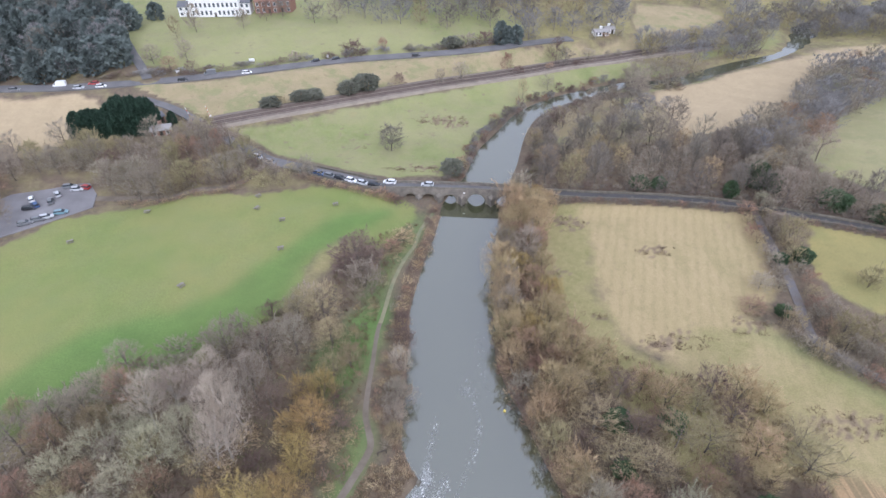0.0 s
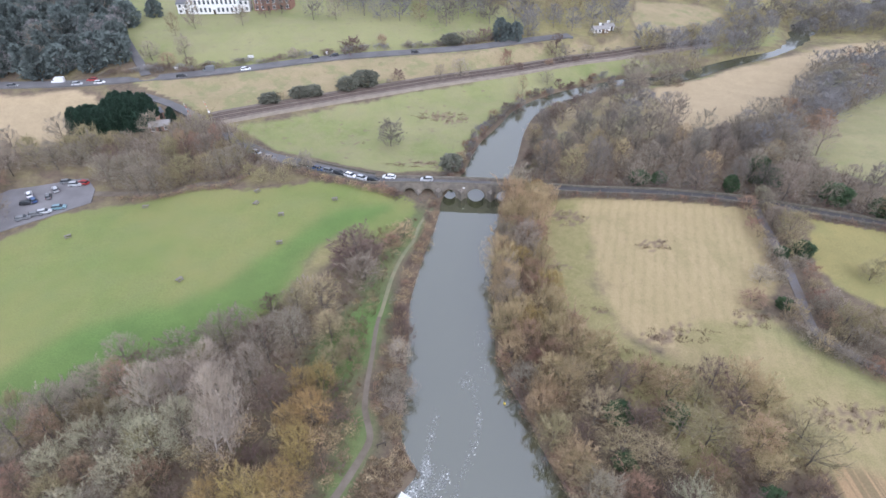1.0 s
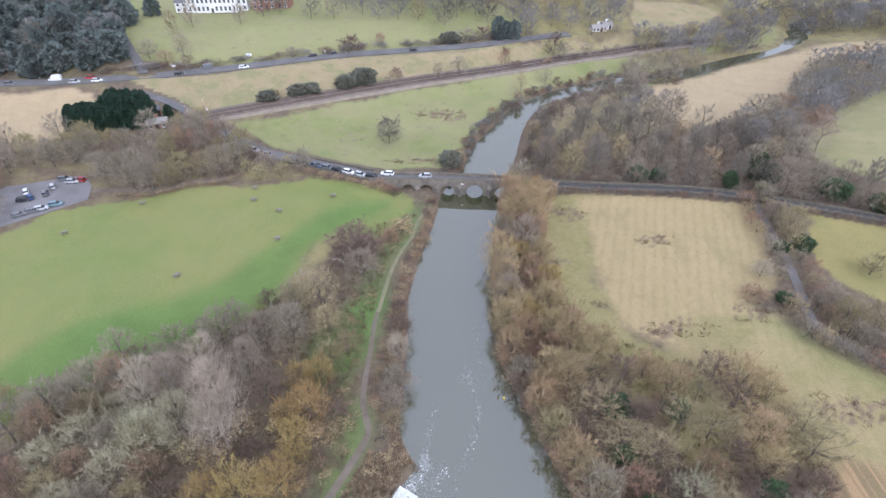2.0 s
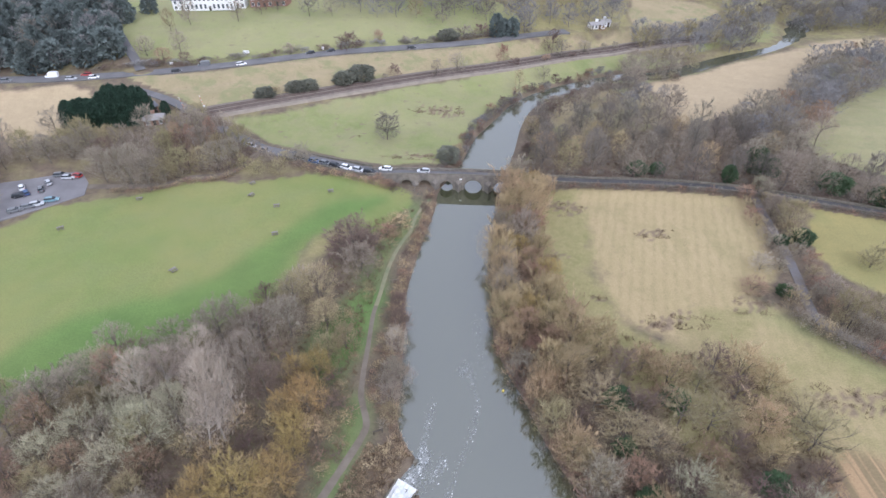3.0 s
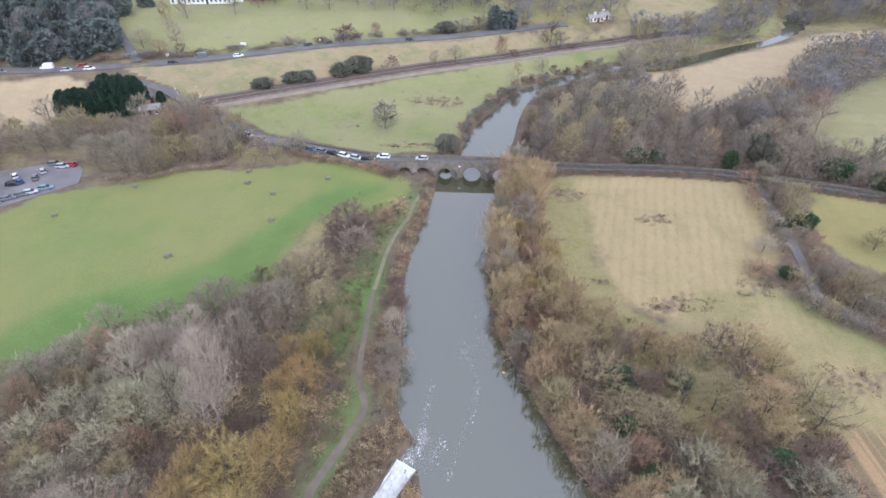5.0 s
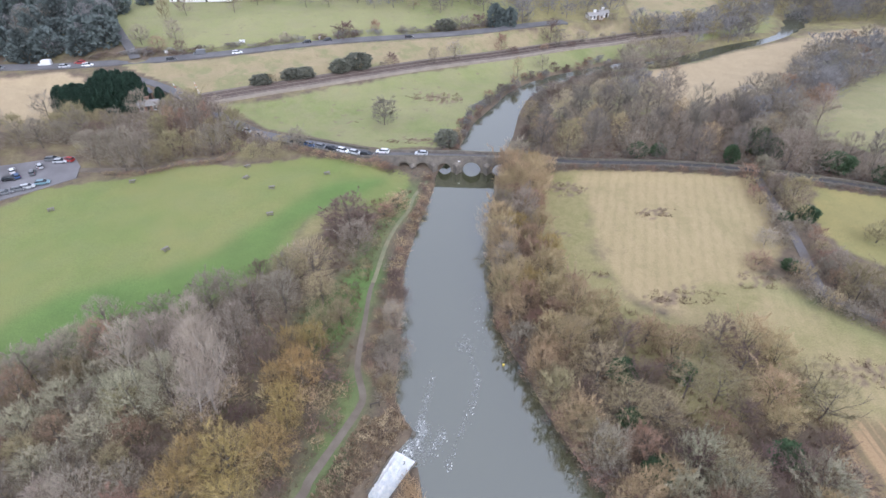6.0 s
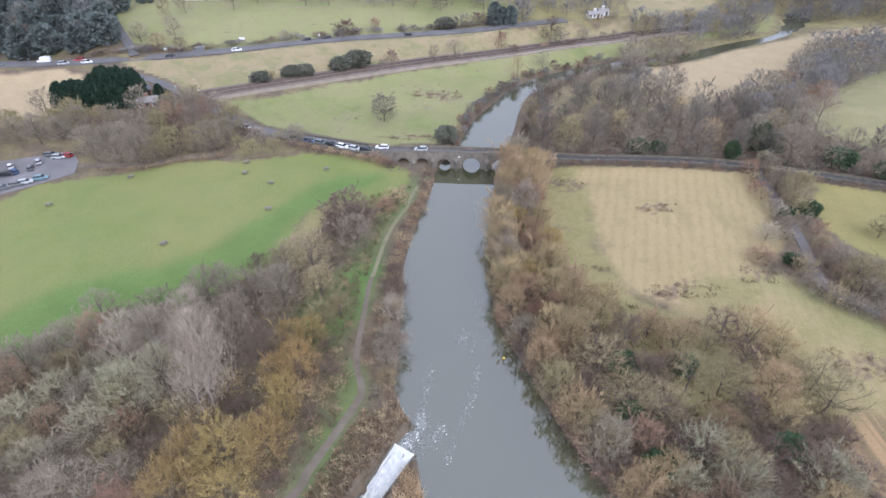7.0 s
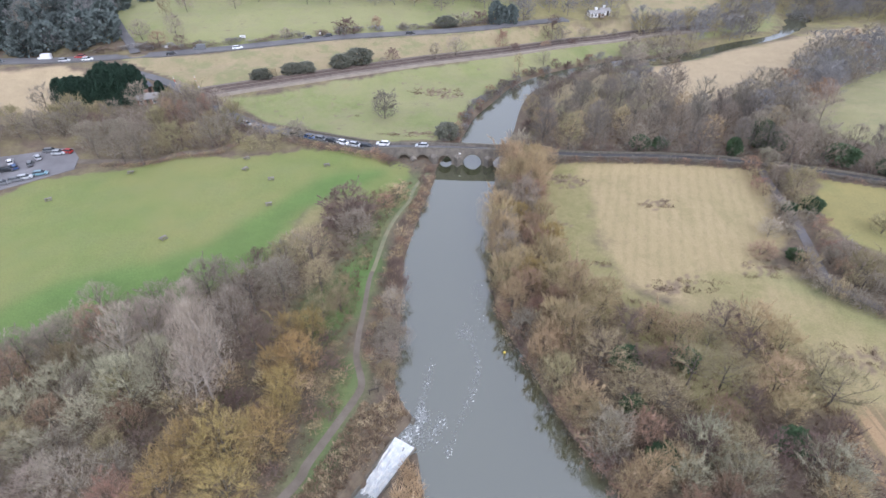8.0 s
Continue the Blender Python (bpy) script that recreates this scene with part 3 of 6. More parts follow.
def build_ground():
    xs, ys = steps(-150, 150, 1.0, -2500, 2500), steps(30, 190, 1.0, -2000, 190.5)
    ys = np.concatenate([ys, 190 + np.cumsum(np.linspace(1.2, 3.0, 120)), 445 + np.cumsum(4 * 1.12 ** np.arange(38))])
    X, Y = np.meshgrid(xs, ys)
    x, y = X.ravel(), Y.ravel()
    rng = np.random.default_rng(3)
    jx, jy = x + rng.normal(0, 0.8, x.shape), y + rng.normal(0, 0.8, x.shape)
    z = land_z(x, y)
    nx = len(xs)
    idx = np.arange(len(x)).reshape(len(ys), nx)
    faces = np.stack([idx[:-1, :-1], idx[:-1, 1:], idx[1:, 1:], idx[1:, :-1]], -1).reshape(-1, 4)
    me = bpy.data.meshes.new("ground")
    me.from_pydata(np.stack([x, y, z], 1).tolist(), [], faces.tolist())
    cover = np.zeros((len(x), 12))
    wob = lambda s: (jx + s * np.sin(y * 0.21 + 1) + s * np.sin(x * 0.13), jy + s * np.sin(x * 0.17) + s * np.cos(y * 0.23))
    wx, wy = wob(1.0)

    def lay(channel, poly, amount=1.0):
        hit = inside(wx, wy, poly)
        cover[hit, channel] = np.maximum(cover[hit, channel], amount)

    for poly in (NORTH_MEADOW, PARKLAND, EAST_GREEN, FAR_GREEN):
        lay(2, poly)
    lay(3, HAY)
    lay(9, HAY)
    for poly in (EAST_STRAW, WEST_STRAW):
        lay(8, poly)
    for poly in (STRAW_STRIP, MID_STRAW):
        lay(10, poly)
    lay(10, FAR_FIELD, 0.9)
    lay(10, EAST_GREEN, 0.5)
    lay(10, NORTH_MEADOW, 0.28)
    lay(10, PARKLAND, 0.25)
    lay(6, GREEN_STRIP)
    lay(6, HAY_SOUTH, 0.55)
    lay(6, PATH_VERGE, 0.35)
    lay(6, ROUGH_W, 0.8)
    lay(4, OLIVE_FIELD)
    lay(0, MEADOW)
    lay(1, LUSH, 0.75)
    lay(1, LUSH_BITS, 0.9)
    lay(1, PATH_VERGE, 0.7)
    lay(1, LANE_VERGE, 0.45)
    lay(7, STUBBLE)
    outer = (y > 255) | (np.abs(x) > 330) | (y < 20)
    cover[outer & (y > 288) & (cover.sum(1) < 0.1), 6] = 0.7
    cover[outer & (cover.sum(1) < 0.1), 2] = 0.8
    cover[(x < -28) & (y > 138) & (y < 256) & (cover.sum(1) < 0.1), 6] = 0.35
    for (cx, cy), ra, rb in PATCHES:
        d = ((wx - cx) / ra) ** 2 + ((wy - cy) / rb) ** 2
        speck = rng.random(len(x))
        cover[:, 5] = np.maximum(cover[:, 5], np.where((d < 1) & (speck < 0.62 * (1.1 - d)), 0.8, 0))
    road_d = off_line(x, y, BRIDGE_ROAD)[0]
    for k in range(11):
        if k not in (5,):
            g = cover[:, k].reshape(len(ys), nx)
            for _ in range({1: 10, 6: 14, 3: 16}.get(k, 2)):
                p = np.pad(g, 1, mode="edge")
                g = (p[1:-1, 1:-1] * 2 + p[:-2, 1:-1] + p[2:, 1:-1] + p[1:-1, :-2] + p[1:-1, 2:]) / 6
            cover[:, k] = g.ravel()
    cover[road_d < 4.5, :] *= 0.25
    near_water = np.minimum(off_line(x, y, LEFT_BANK)[0], off_line(x, y, RIGHT_BANK)[0]) < 2.5
    cover[near_water, :5] *= 0.2
    for i, name in enumerate(("cover_a", "cover_b", "cover_c")):
        att = me.color_attributes.new(name, "FLOAT_COLOR", "POINT")
        att.data.foreach_set("color", cover[:, 4 * i:4 * i + 4].astype(np.float32).ravel())
    me.materials.append(GROUND)
    me.polygons.foreach_set("use_smooth", [True] * len(me.polygons))
    return tagged(new("ground", me), "flat river valley of meadows, straw fields and leaf litter", "ground", kind="structure")


build_ground()


def ribbon(name, line, width, mat, label, category, lift=0.05, follow=True, thick=0.25):
    """A strip of surface along a line, with edges that go into the ground."""
    n = len(line)
    vs, fs = [], []
    rng = random.Random(len(name))
    xy = np.array([p[:2] for p in line])
    for i in range(n):
        a, b = xy[max(0, i - 1)], xy[min(n - 1, i + 1)]
        d = (b - a) / np.hypot(*(b - a))
        nrm = np.array([-d[1], d[0]])
        w = width(i / (n - 1)) if callable(width) else width
        w *= 1 + 0.05 * rng.uniform(-1, 1)
        l_, r_ = xy[i] + nrm * w / 2, xy[i] - nrm * w / 2
        zs = [line[i][2]] * 2 if len(line[i]) > 2 else [max(ground_height(*l_), 0.9), max(ground_height(*r_), 0.9)]
        zl, zr = zs[0] + lift, zs[1] + lift
        if len(line[i]) < 3:
            zl = zr = max(zl, zr)
        vs += [(*l_, zl - thick), (*l_, zl), (*(xy[i]), max(zl, zr) + 0.02), (*r_, zr), (*r_, zr - thick)]
        if i:
            o = 5 * i
            fs += [(o - 5 + k, o - 4 + k, o + 1 + k, o + k) for k in range(4)]
    me = bpy.data.meshes.new(name)
    me.from_pydata(vs, [], fs)
    me.materials.append(mat)
    return tagged(new(name, me), label, category, kind="structure")


def build_water():
    """The river's surface, laid a little way into its banks."""
    n = len(RIVER)
    ring = []
    for i in range(n):
        a, b = Vector(RIVER[i - 1]), Vector(RIVER[(i + 1) % n])
        d = (b - a).normalized()
        w = 0.3 if i < len(LEFT_BANK) and 30 < RIVER[i][1] < 66 else 1.0
        ring.append((RIVER[i][0] - d.y * w, RIVER[i][1] + d.x * w, 0.0))
    bm = bmesh.new()
    bm.faces.new([bm.verts.new(p) for p in ring])
    bmesh.ops.triangulate(bm, faces=bm.faces)
    bmesh.ops.recalc_face_normals(bm, faces=bm.faces)
    if sum(f.normal.z for f in bm.faces) < 0:
        bmesh.ops.reverse_faces(bm, faces=bm.faces)
    me = bpy.data.meshes.new("water")
    bm.to_mesh(me)
    bm.free()
    me.materials.append(WATER)
    tagged(new("water", me), "calm turbid grey-green river water", "river", kind="structure")


build_water()
ribbon("road_1", ROAD_W, lambda t: float(np.interp(t, [0, 0.25, 0.4, 0.78, 0.87, 1], [3.6, 4.4, 5.4, 5.0, 3.3, 3.2])), TARMAC, "worn grey tarmac country lane to the bridge", "road", lift=0.12, thick=0.6)
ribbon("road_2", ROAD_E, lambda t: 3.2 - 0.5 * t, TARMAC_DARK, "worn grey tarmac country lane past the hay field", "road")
ribbon("road_3", MAIN_ROAD, 6.8, TARMAC, "grey tarmac main road along the valley side", "road", lift=0.4, thick=0.9)
ribbon("road_4", SIDE_ROAD, 4.0, TARMAC, "grey tarmac side road up the hill", "road", lift=0.35, thick=0.8)
ribbon("road_5", PARK_LANE, 3.0, PATH_GRIT, "brown grit drive between car park and lane", "road", lift=0.12)
k_split = int(len(FOOTPATH) * 0.62)
ribbon("path_1", FOOTPATH[:k_split + 1], lambda t: 1.75 - 0.75 * t, PATH_GRIT, "brown grit riverside footpath", "path", lift=0.05)
ribbon("path_2", FOOTPATH[k_split:], 1.05, PATH_GRASS, "worn grassy riverside footpath", "path", lift=0.05)
ribbon("lane_1", LANE, 2.4, MUD, "wet muddy farm lane between hedges", "lane", lift=0.10)


def build_car_park():
    g = Geo()
    c = [(x, y) for x, y in CAR_PARK]
    g.prism(c, 2, 1.2, 1.72)
    tagged(new("pavement_1", g.mesh("pavement_1", PARKING)), "worn grey gravel car park surface", "car park", kind="structure")


build_car_park()


# ---- railway ----
def build_railway():
    root = thing("railway", (0, 0, 0), label="double-track railway on brown ballast across the meadows", category="railway", kind="structure")
    line = [p[:2] for p in RAIL_LINE]
    rise = [p[2] - 1.5 for p in RAIL_LINE]
    n = len(line)

    def strip(name, off, w, z, h, mat, label=""):
        g = Geo()
        vs, fs = [], []
        for i in range(n):
            a, b = np.array(line[max(0, i - 1)]), np.array(line[min(n - 1, i + 1)])
            d = (b - a) / np.hypot(*(b - a))
            nr = np.array([-d[1], d[0]])
            p = np.array(line[i]) + nr * off
            l_, r_ = p + nr * w / 2, p - nr * w / 2
            l0, r0 = p + nr * (w / 2 + h * 0.8), p - nr * (w / 2 + h * 0.8)
            vs += [(*l0, rise[i] + z - h), (*l_, rise[i] + z), (*r_, rise[i] + z), (*r0, rise[i] + z - h)]
            if i:
                o = 4 * i
                fs += [(o - 4 + k, o - 3 + k, o + 1 + k, o + k) for k in range(3)]
        g.add(vs, fs)
        return part(name, g, mat, root, label)

    strip("ballast_bed", 0, 7.5, 2.3, 1.0, BALLAST)
    strip("cess", -5.2, 2.2, 1.95, 0.6, CESS, "pale grit strip beside the track")
    strip("cess", 5.4, 1.6, 1.95, 0.6, BALLAST)
    for off in (-2.5, -1.07, 1.07, 2.5):
        strip("rail", off, 0.16, 2.52, 0.2, RAIL_STEEL, "rusty steel rail")
    g = Geo()
    for i in range(0, n - 1):
        a, b = np.array(line[i]), np.array(line[i + 1])
        m = max(1, int(np.hypot(*(b - a)) / 0.9))
        turn = math.atan2(b[1] - a[1], b[0] - a[0])
        nr = np.array([-math.sin(turn), math.cos(turn)])
        for k in range(m):
            p = a + (b - a) * k / m
            for off in (-1.78, 1.78):
                q = p + nr * off
                g.box((q[0], q[1], 2.32 + rise[i] + (rise[i + 1] - rise[i]) * k / m), (0.26, 2.5, 0.12), turn)
    part("sleepers", g, WOOD_DARK, root, "dark railway sleepers")["kind"] = "stuff"


build_railway()


# ---- bridge ----
def build_bridge():
    a, b = Vector((-24.0, 169.3)), Vector((34.0, 165.0))
    turn = math.atan2(b.y - a.y, b.x - a.x)
    root = thing("bridge", (a.x, a.y, 0), turn, "old grey ragstone arched road bridge over the river", "bridge")
    length = (b - a).length
    # centre along the bridge, half span, springing height, rise
    arches = [(13.3, 1.7, 1.6, 1.5), (19.4, 2.0, 1.4, 1.8), (26.6, 2.2, 0.9, 2.3), (35.6, 3.0, 0.7, 3.1), (45.3, 2.9, 0.7, 2.8)]
    y0, y1 = -5.0, -0.75
    deck = lambda u: float(np.interp(u, [0, 14, 34, 46, length], [3.9, 4.5, 4.75, 4.6, 3.8]))

    us = [0.0]
    for c, h, s, r in arches:
        us += [c - h - 1e-3] + [c - h * math.cos(math.pi * k / 16) for k in range(17)] + [c + h + 1e-3]
    us += [length]

    def low(u):
        for c, h, s, r in arches:
            if abs(u - c) <= h + 1e-6:
                return s + r * math.sqrt(max(0, 1 - ((u - c) / h) ** 2))
        return -1.6

    fine = []
    for p, q in zip(us, us[1:]):
        m = max(1, int((q - p) / 1.5))
        fine += [p + (q - p) * k / m for k in range(m)]
    fine.append(us[-1])
    vs, fs = [], []
    for u in fine:
        vs += [(u, y0, low(u)), (u, y0, deck(u)), (u, y1, deck(u)), (u, y1, low(u))]
    for i in range(len(fine) - 1):
        o = 4 * i
        for k in range(4):
            fs.append((o + k, o + (k + 1) % 4, o + 4 + (k + 1) % 4, o + 4 + k))
    fs += [(0, 3, 2, 1), tuple(4 * (len(fine) - 1) + k for k in range(4))]
    g = Geo()
    g.add(vs, fs)
    part("body", g, STONE, root)
    # arch rings of dressed stones
    for c, h, s, r in arches:
        ring = Geo()
        for k in range(15):
            t0, t1 = math.pi * (k + 0.06) / 15, math.pi * (k + 0.94) / 15
            quad = [(c - (h + e) * math.cos(t), s + (r + e) * math.sin(t)) for t, e in ((t0, 0.0), (t1, 0.0), (t1, 0.45), (t0, 0.45))]
            ring.prism(quad, 1, y0 - 0.07, y0 + 0.12)
        part("arch_ring", ring, STONE_DARK, root, "dressed voussoirs of an arch")
    # parapets with coping
    for y, nm in ((y0 + 0.2, "parapet"), (y1 - 0.2, "parapet")):
        wall, stones, m = Geo(), [], 40
        rows_ = []
        for k in range(m + 1):
            u = length * k / m
            rows_ += [(u, y - 0.2, deck(u) - 0.1), (u, y + 0.2, deck(u) - 0.1), (u, y + 0.2, deck(u) + 0.95), (u, y - 0.2, deck(u) + 0.95)]
        wall.add(rows_, [(4 * k + q, 4 * k + (q + 1) % 4, 4 * k + 4 + (q + 1) % 4, 4 * k + 4 + q) for k in range(m) for q in range(4)] + [(3, 2, 1, 0), (4 * m, 4 * m + 1, 4 * m + 2, 4 * m + 3)])
        for k in range(m):
            ua, ub = length * k / m, length * (k + 1) / m
            za, zb = deck(ua), deck(ub)
            one = Geo()
            one.prism([(ua + 0.02, za + 0.95), (ub - 0.02, zb + 0.95), (ub - 0.02, zb + 1.12), (ua + 0.02, za + 1.12)], 1, y - 0.27, y + 0.27)
            stones.append(one)
        p = part(nm, wall, STONE, root)
        for one in stones:
            part("coping_stone", one, STONE_DARK, p)
    # cutwaters
    for u, top in ((16.2, 2.9), (23.0, 3.7), (30.7, 3.9), (40.6, 3.7)):
        for side, yy in ((-1, y0), (1, y1)):
            g = Geo()
            w, d = 1.25, 2.0
            base = [(u - w, yy, -1.6), (u + w, yy, -1.6), (u, yy + side * d, -1.6)]
            high = [(x, y, top - 0.8) for x, y, _ in base]
            g.add(base + high + [(u, yy, top)], [(0, 1, 4, 3), (1, 2, 5, 4), (2, 0, 3, 5), (3, 4, 6), (4, 5, 6), (5, 3, 6), (0, 2, 1)])
            part("cutwater", g, STONE, root, "pointed stone cutwater")
    sign = Geo()
    sign.box((31.5, y0 - 0.12, 4.1), (0.8, 0.06, 0.45))
    part("notice_board", sign, WHITE_PAINT, root, "small white notice board")
    # drift and rubble of the western bank under the dry arches
    g = Geo()
    rng = random.Random(8)
    for _ in range(160):
        u, v = rng.uniform(9, 24), rng.uniform(-12, -5.5)
        x, y = a.x + u * math.cos(turn) - v * math.sin(turn), a.y + u * math.sin(turn) + v * math.cos(turn)
        s = rng.uniform(0.15, 0.5)
        g.box((x, y, ground_height(x, y) + 0.12 * s), (s, s * rng.uniform(0.5, 1), s * 0.6), rng.uniform(0, 3), 0.7)
    tagged(new("rubble", g.mesh("rubble", STONE_DARK)), "loose stones and rubble on the bank by the arches", "rubble", kind="stuff")


build_bridge()


def wall_along(name, line, off, height, thick, mat, label):
    """A low wall that runs beside a road."""
    g = Geo()
    n = len(line)
    for i in range(n - 1):
        a, b = np.array(line[i]), np.array(line[i + 1])
        d = (b - a)[:2] / np.hypot(*(b - a)[:2])
        nr = np.array([-d[1], d[0]])
        q = [a[:2] + nr * (off - thick / 2), b[:2] + nr * (off - thick / 2), b[:2] + nr * (off + thick / 2), a[:2] + nr * (off + thick / 2)]
        za, zb = a[2], b[2]
        vs = [(*q[0], za - 1.2), (*q[1], zb - 1.2), (*q[2], zb - 1.2), (*q[3], za - 1.2), (*q[0], za + height), (*q[1], zb + height), (*q[2], zb + height), (*q[3], za + height)]
        g.add(vs, [(3, 2, 1, 0), (4, 5, 6, 7), (0, 1, 5, 4), (1, 2, 6, 5), (2, 3, 7, 6), (3, 0, 4, 7)])
    tagged(new(name, g.mesh(name, mat)), label, "wall", kind="structure")


wall_along("wall_1", ROAD_E[6:], -2.2, 0.8, 0.45, STONE_DARK, "low dark stone wall along the lane by the field")
wall_along("wall_2", ROAD_E[6:], 2.1, 0.5, 0.45, STONE_DARK, "low dark stone wall along the lane by the wood")
wall_along("wall_3", ROAD_W[42:61], -3.2, 0.7, 0.4, STONE_DARK, "low stone wall on the meadow side of the lane")
wall_along("wall_4", ROAD_W[42:61], 3.2, 0.6, 0.4, STONE_DARK, "low stone wall on the pasture side of the lane")


# ---- trees ----
def grow(seed, shape):
    """Trunk tubes and twig slivers of one bare tree of height 1 metre times its shape's size."""
    rng = np.random.default_rng(seed)
    s = SHAPES[shape]
    h, rad, n_limb, n_twig = s["h"], s["r"], s["limbs"], s["twigs"]
    wood = Geo()
    ends = []
    stems = s.get("stems", 1)
    limbs = []
    for k in range(stems):
        w = rng.uniform(0, 6.28)
        lean = s.get("lean", 0.04) * (1.5 if stems > 1 else 1)
        foot = np.array([math.cos(w), math.sin(w), 0]) * (0.35 * rad * 0.15 * (stems > 1))
        tip = np.array([math.cos(w) * lean * h, math.sin(w) * lean * h, h * rng.uniform(0.8, 0.95)])
        pts = [foot + (tip - foot) * t + np.array([rng.normal(0, 0.012 * h), rng.normal(0, 0.012 * h), 0]) * (t > 0) for t in (0, 0.25, 0.5, 0.75, 1)]
        tr = s["trunk"] * h
        wood.tube([tuple(p) for p in pts], [tr, tr * 0.8, tr * 0.6, tr * 0.38, tr * 0.12], 6)
        limbs.append((pts, tr))
    for k in range(n_limb):
        pts, tr = limbs[k % stems]
        t = rng.uniform(s["low"], 0.92)
        i = min(3, int(t * 4))
        start = pts[i] + (pts[i + 1] - pts[i]) * (t * 4 - i)
        w = k * 2.4 + rng.uniform(-0.4, 0.4)
        reach = rad * (0.55 + 0.5 * rng.random()) * (1.05 - 0.55 * max(0, (t - s["low"]) / (1 - s["low"])) ** s["cone"])
        rise = s["rise"] * reach * rng.uniform(0.5, 1.2)
        end = start + np.array([math.cos(w) * reach, math.sin(w) * reach, rise])
        end[2] = min(end[2], h)
        mid = (start + end) / 2 + np.array([0, 0, -0.06 * reach]) + rng.normal(0, 0.05 * reach, 3)
        r0 = tr * 0.42 * (1.1 - t)
        wood.tube([tuple(start), tuple(mid), tuple(end)], [r0 + 0.02, r0 * 0.6 + 0.015, 0.015], 4)
        ends.append((start, mid, end, reach))
        for _ in range(s["subs"]):
            u = rng.uniform(0.3, 1)
            p0 = start + (mid - start) * u * 2 if u < 0.5 else mid + (end - mid) * (u * 2 - 1)
            dirn = (end - start) / np.linalg.norm(end - start) + rng.normal(0, 0.65, 3) + np.array([0, 0, s["up"]])
            ln = reach * rng.uniform(0.25, 0.5)
            p1 = p0 + dirn / np.linalg.norm(dirn) * ln
            p1[2] = max(p1[2], 0.03 * h)
            if not s.get("far"):
                wood.tube([tuple(p0), tuple(p1)], [r0 * 0.45 + 0.014, 0.01], 3)
            ends.append((p0, (p0 + p1) / 2, p1, ln))
    top = [(p[2], p[3], p[4], rad * 0.4) for p, _ in limbs]
    ends += top * 2
    # slivers for the twigs: some on the branches, some filling the rounded outline of the crown
    n1 = int(n_twig * 0.5)
    n2 = n_twig - n1
    pick = rng.integers(0, len(ends), n1)
    A = np.array([e[0] for e in ends])[pick]
    M = np.array([e[1] for e in ends])[pick]
    E_ = np.array([e[2] for e in ends])[pick]
    u = rng.uniform(0.25, 1.05, (n1, 1))
    base = np.where(u < 0.5, A + (M - A) * u * 2, M + (E_ - M) * (u * 2 - 1))
    along = (E_ - A) / (np.linalg.norm(E_ - A, axis=1, keepdims=True) + 1e-6)
    t = s["low"] * 0.8 + (1.0 - s["low"] * 0.8) * rng.random(n2)
    v = (t - s["low"] * 0.8) / (1 - s["low"] * 0.8)
    prof = np.sqrt(np.maximum(0, 1 - np.abs(v * 1.75 - 0.72) ** 2.2)) if s["cone"] >= 2 else np.sqrt(np.maximum(0, 1 - np.abs(v * 1.5 - 0.5) ** 2.0))
    w = rng.uniform(0, 2 * np.pi, n2)
    lobes = 1 + 0.14 * np.sin(3 * w + seed + 4 * v) + 0.12 * np.sin(5 * w - 7 * v + seed) + 0.08 * np.sin(11 * w + 9 * v)
    rr = rad * prof * lobes * (0.35 + 0.65 * rng.random(n2) ** 0.5)
    shell = np.stack([rr * np.cos(w), rr * np.sin(w), t * h * (0.94 + 0.05 * lobes)], 1)
    out = np.stack([np.cos(w), np.sin(w), 0.9 * v + 0.1], 1)
    base = np.concatenate([base, shell])
    along = np.concatenate([along, out])
    d = along * 0.8 + rng.normal(0, 0.55, (n_twig, 3)) + np.array([0, 0, s["up"]])
    d /= np.linalg.norm(d, axis=1, keepdims=True)
    ln = rng.uniform(0.35, 1.0, (n_twig, 1)) * s["twig_len"]
    base = base - d * ln * 0.4
    tip = base + d * ln
    tip[:, 2] = np.maximum(tip[:, 2], 0.05)
    base[:, 2] = np.maximum(base[:, 2], 0.05)
    side = np.cross(d, rng.normal(0, 1, (n_twig, 3)))
    side /= np.linalg.norm(side, axis=1, keepdims=True)
    wd = s["twig_w"] * rng.uniform(0.6, 1.3, (n_twig, 1))
    V = np.stack([base - side * wd * 0.5, base + side * wd * 0.5, tip], 1).reshape(-1, 3)
    F = (np.arange(n_twig)[:, None] * 3 + np.array([[0, 1, 2]])).tolist()
    return wood, V.tolist(), F


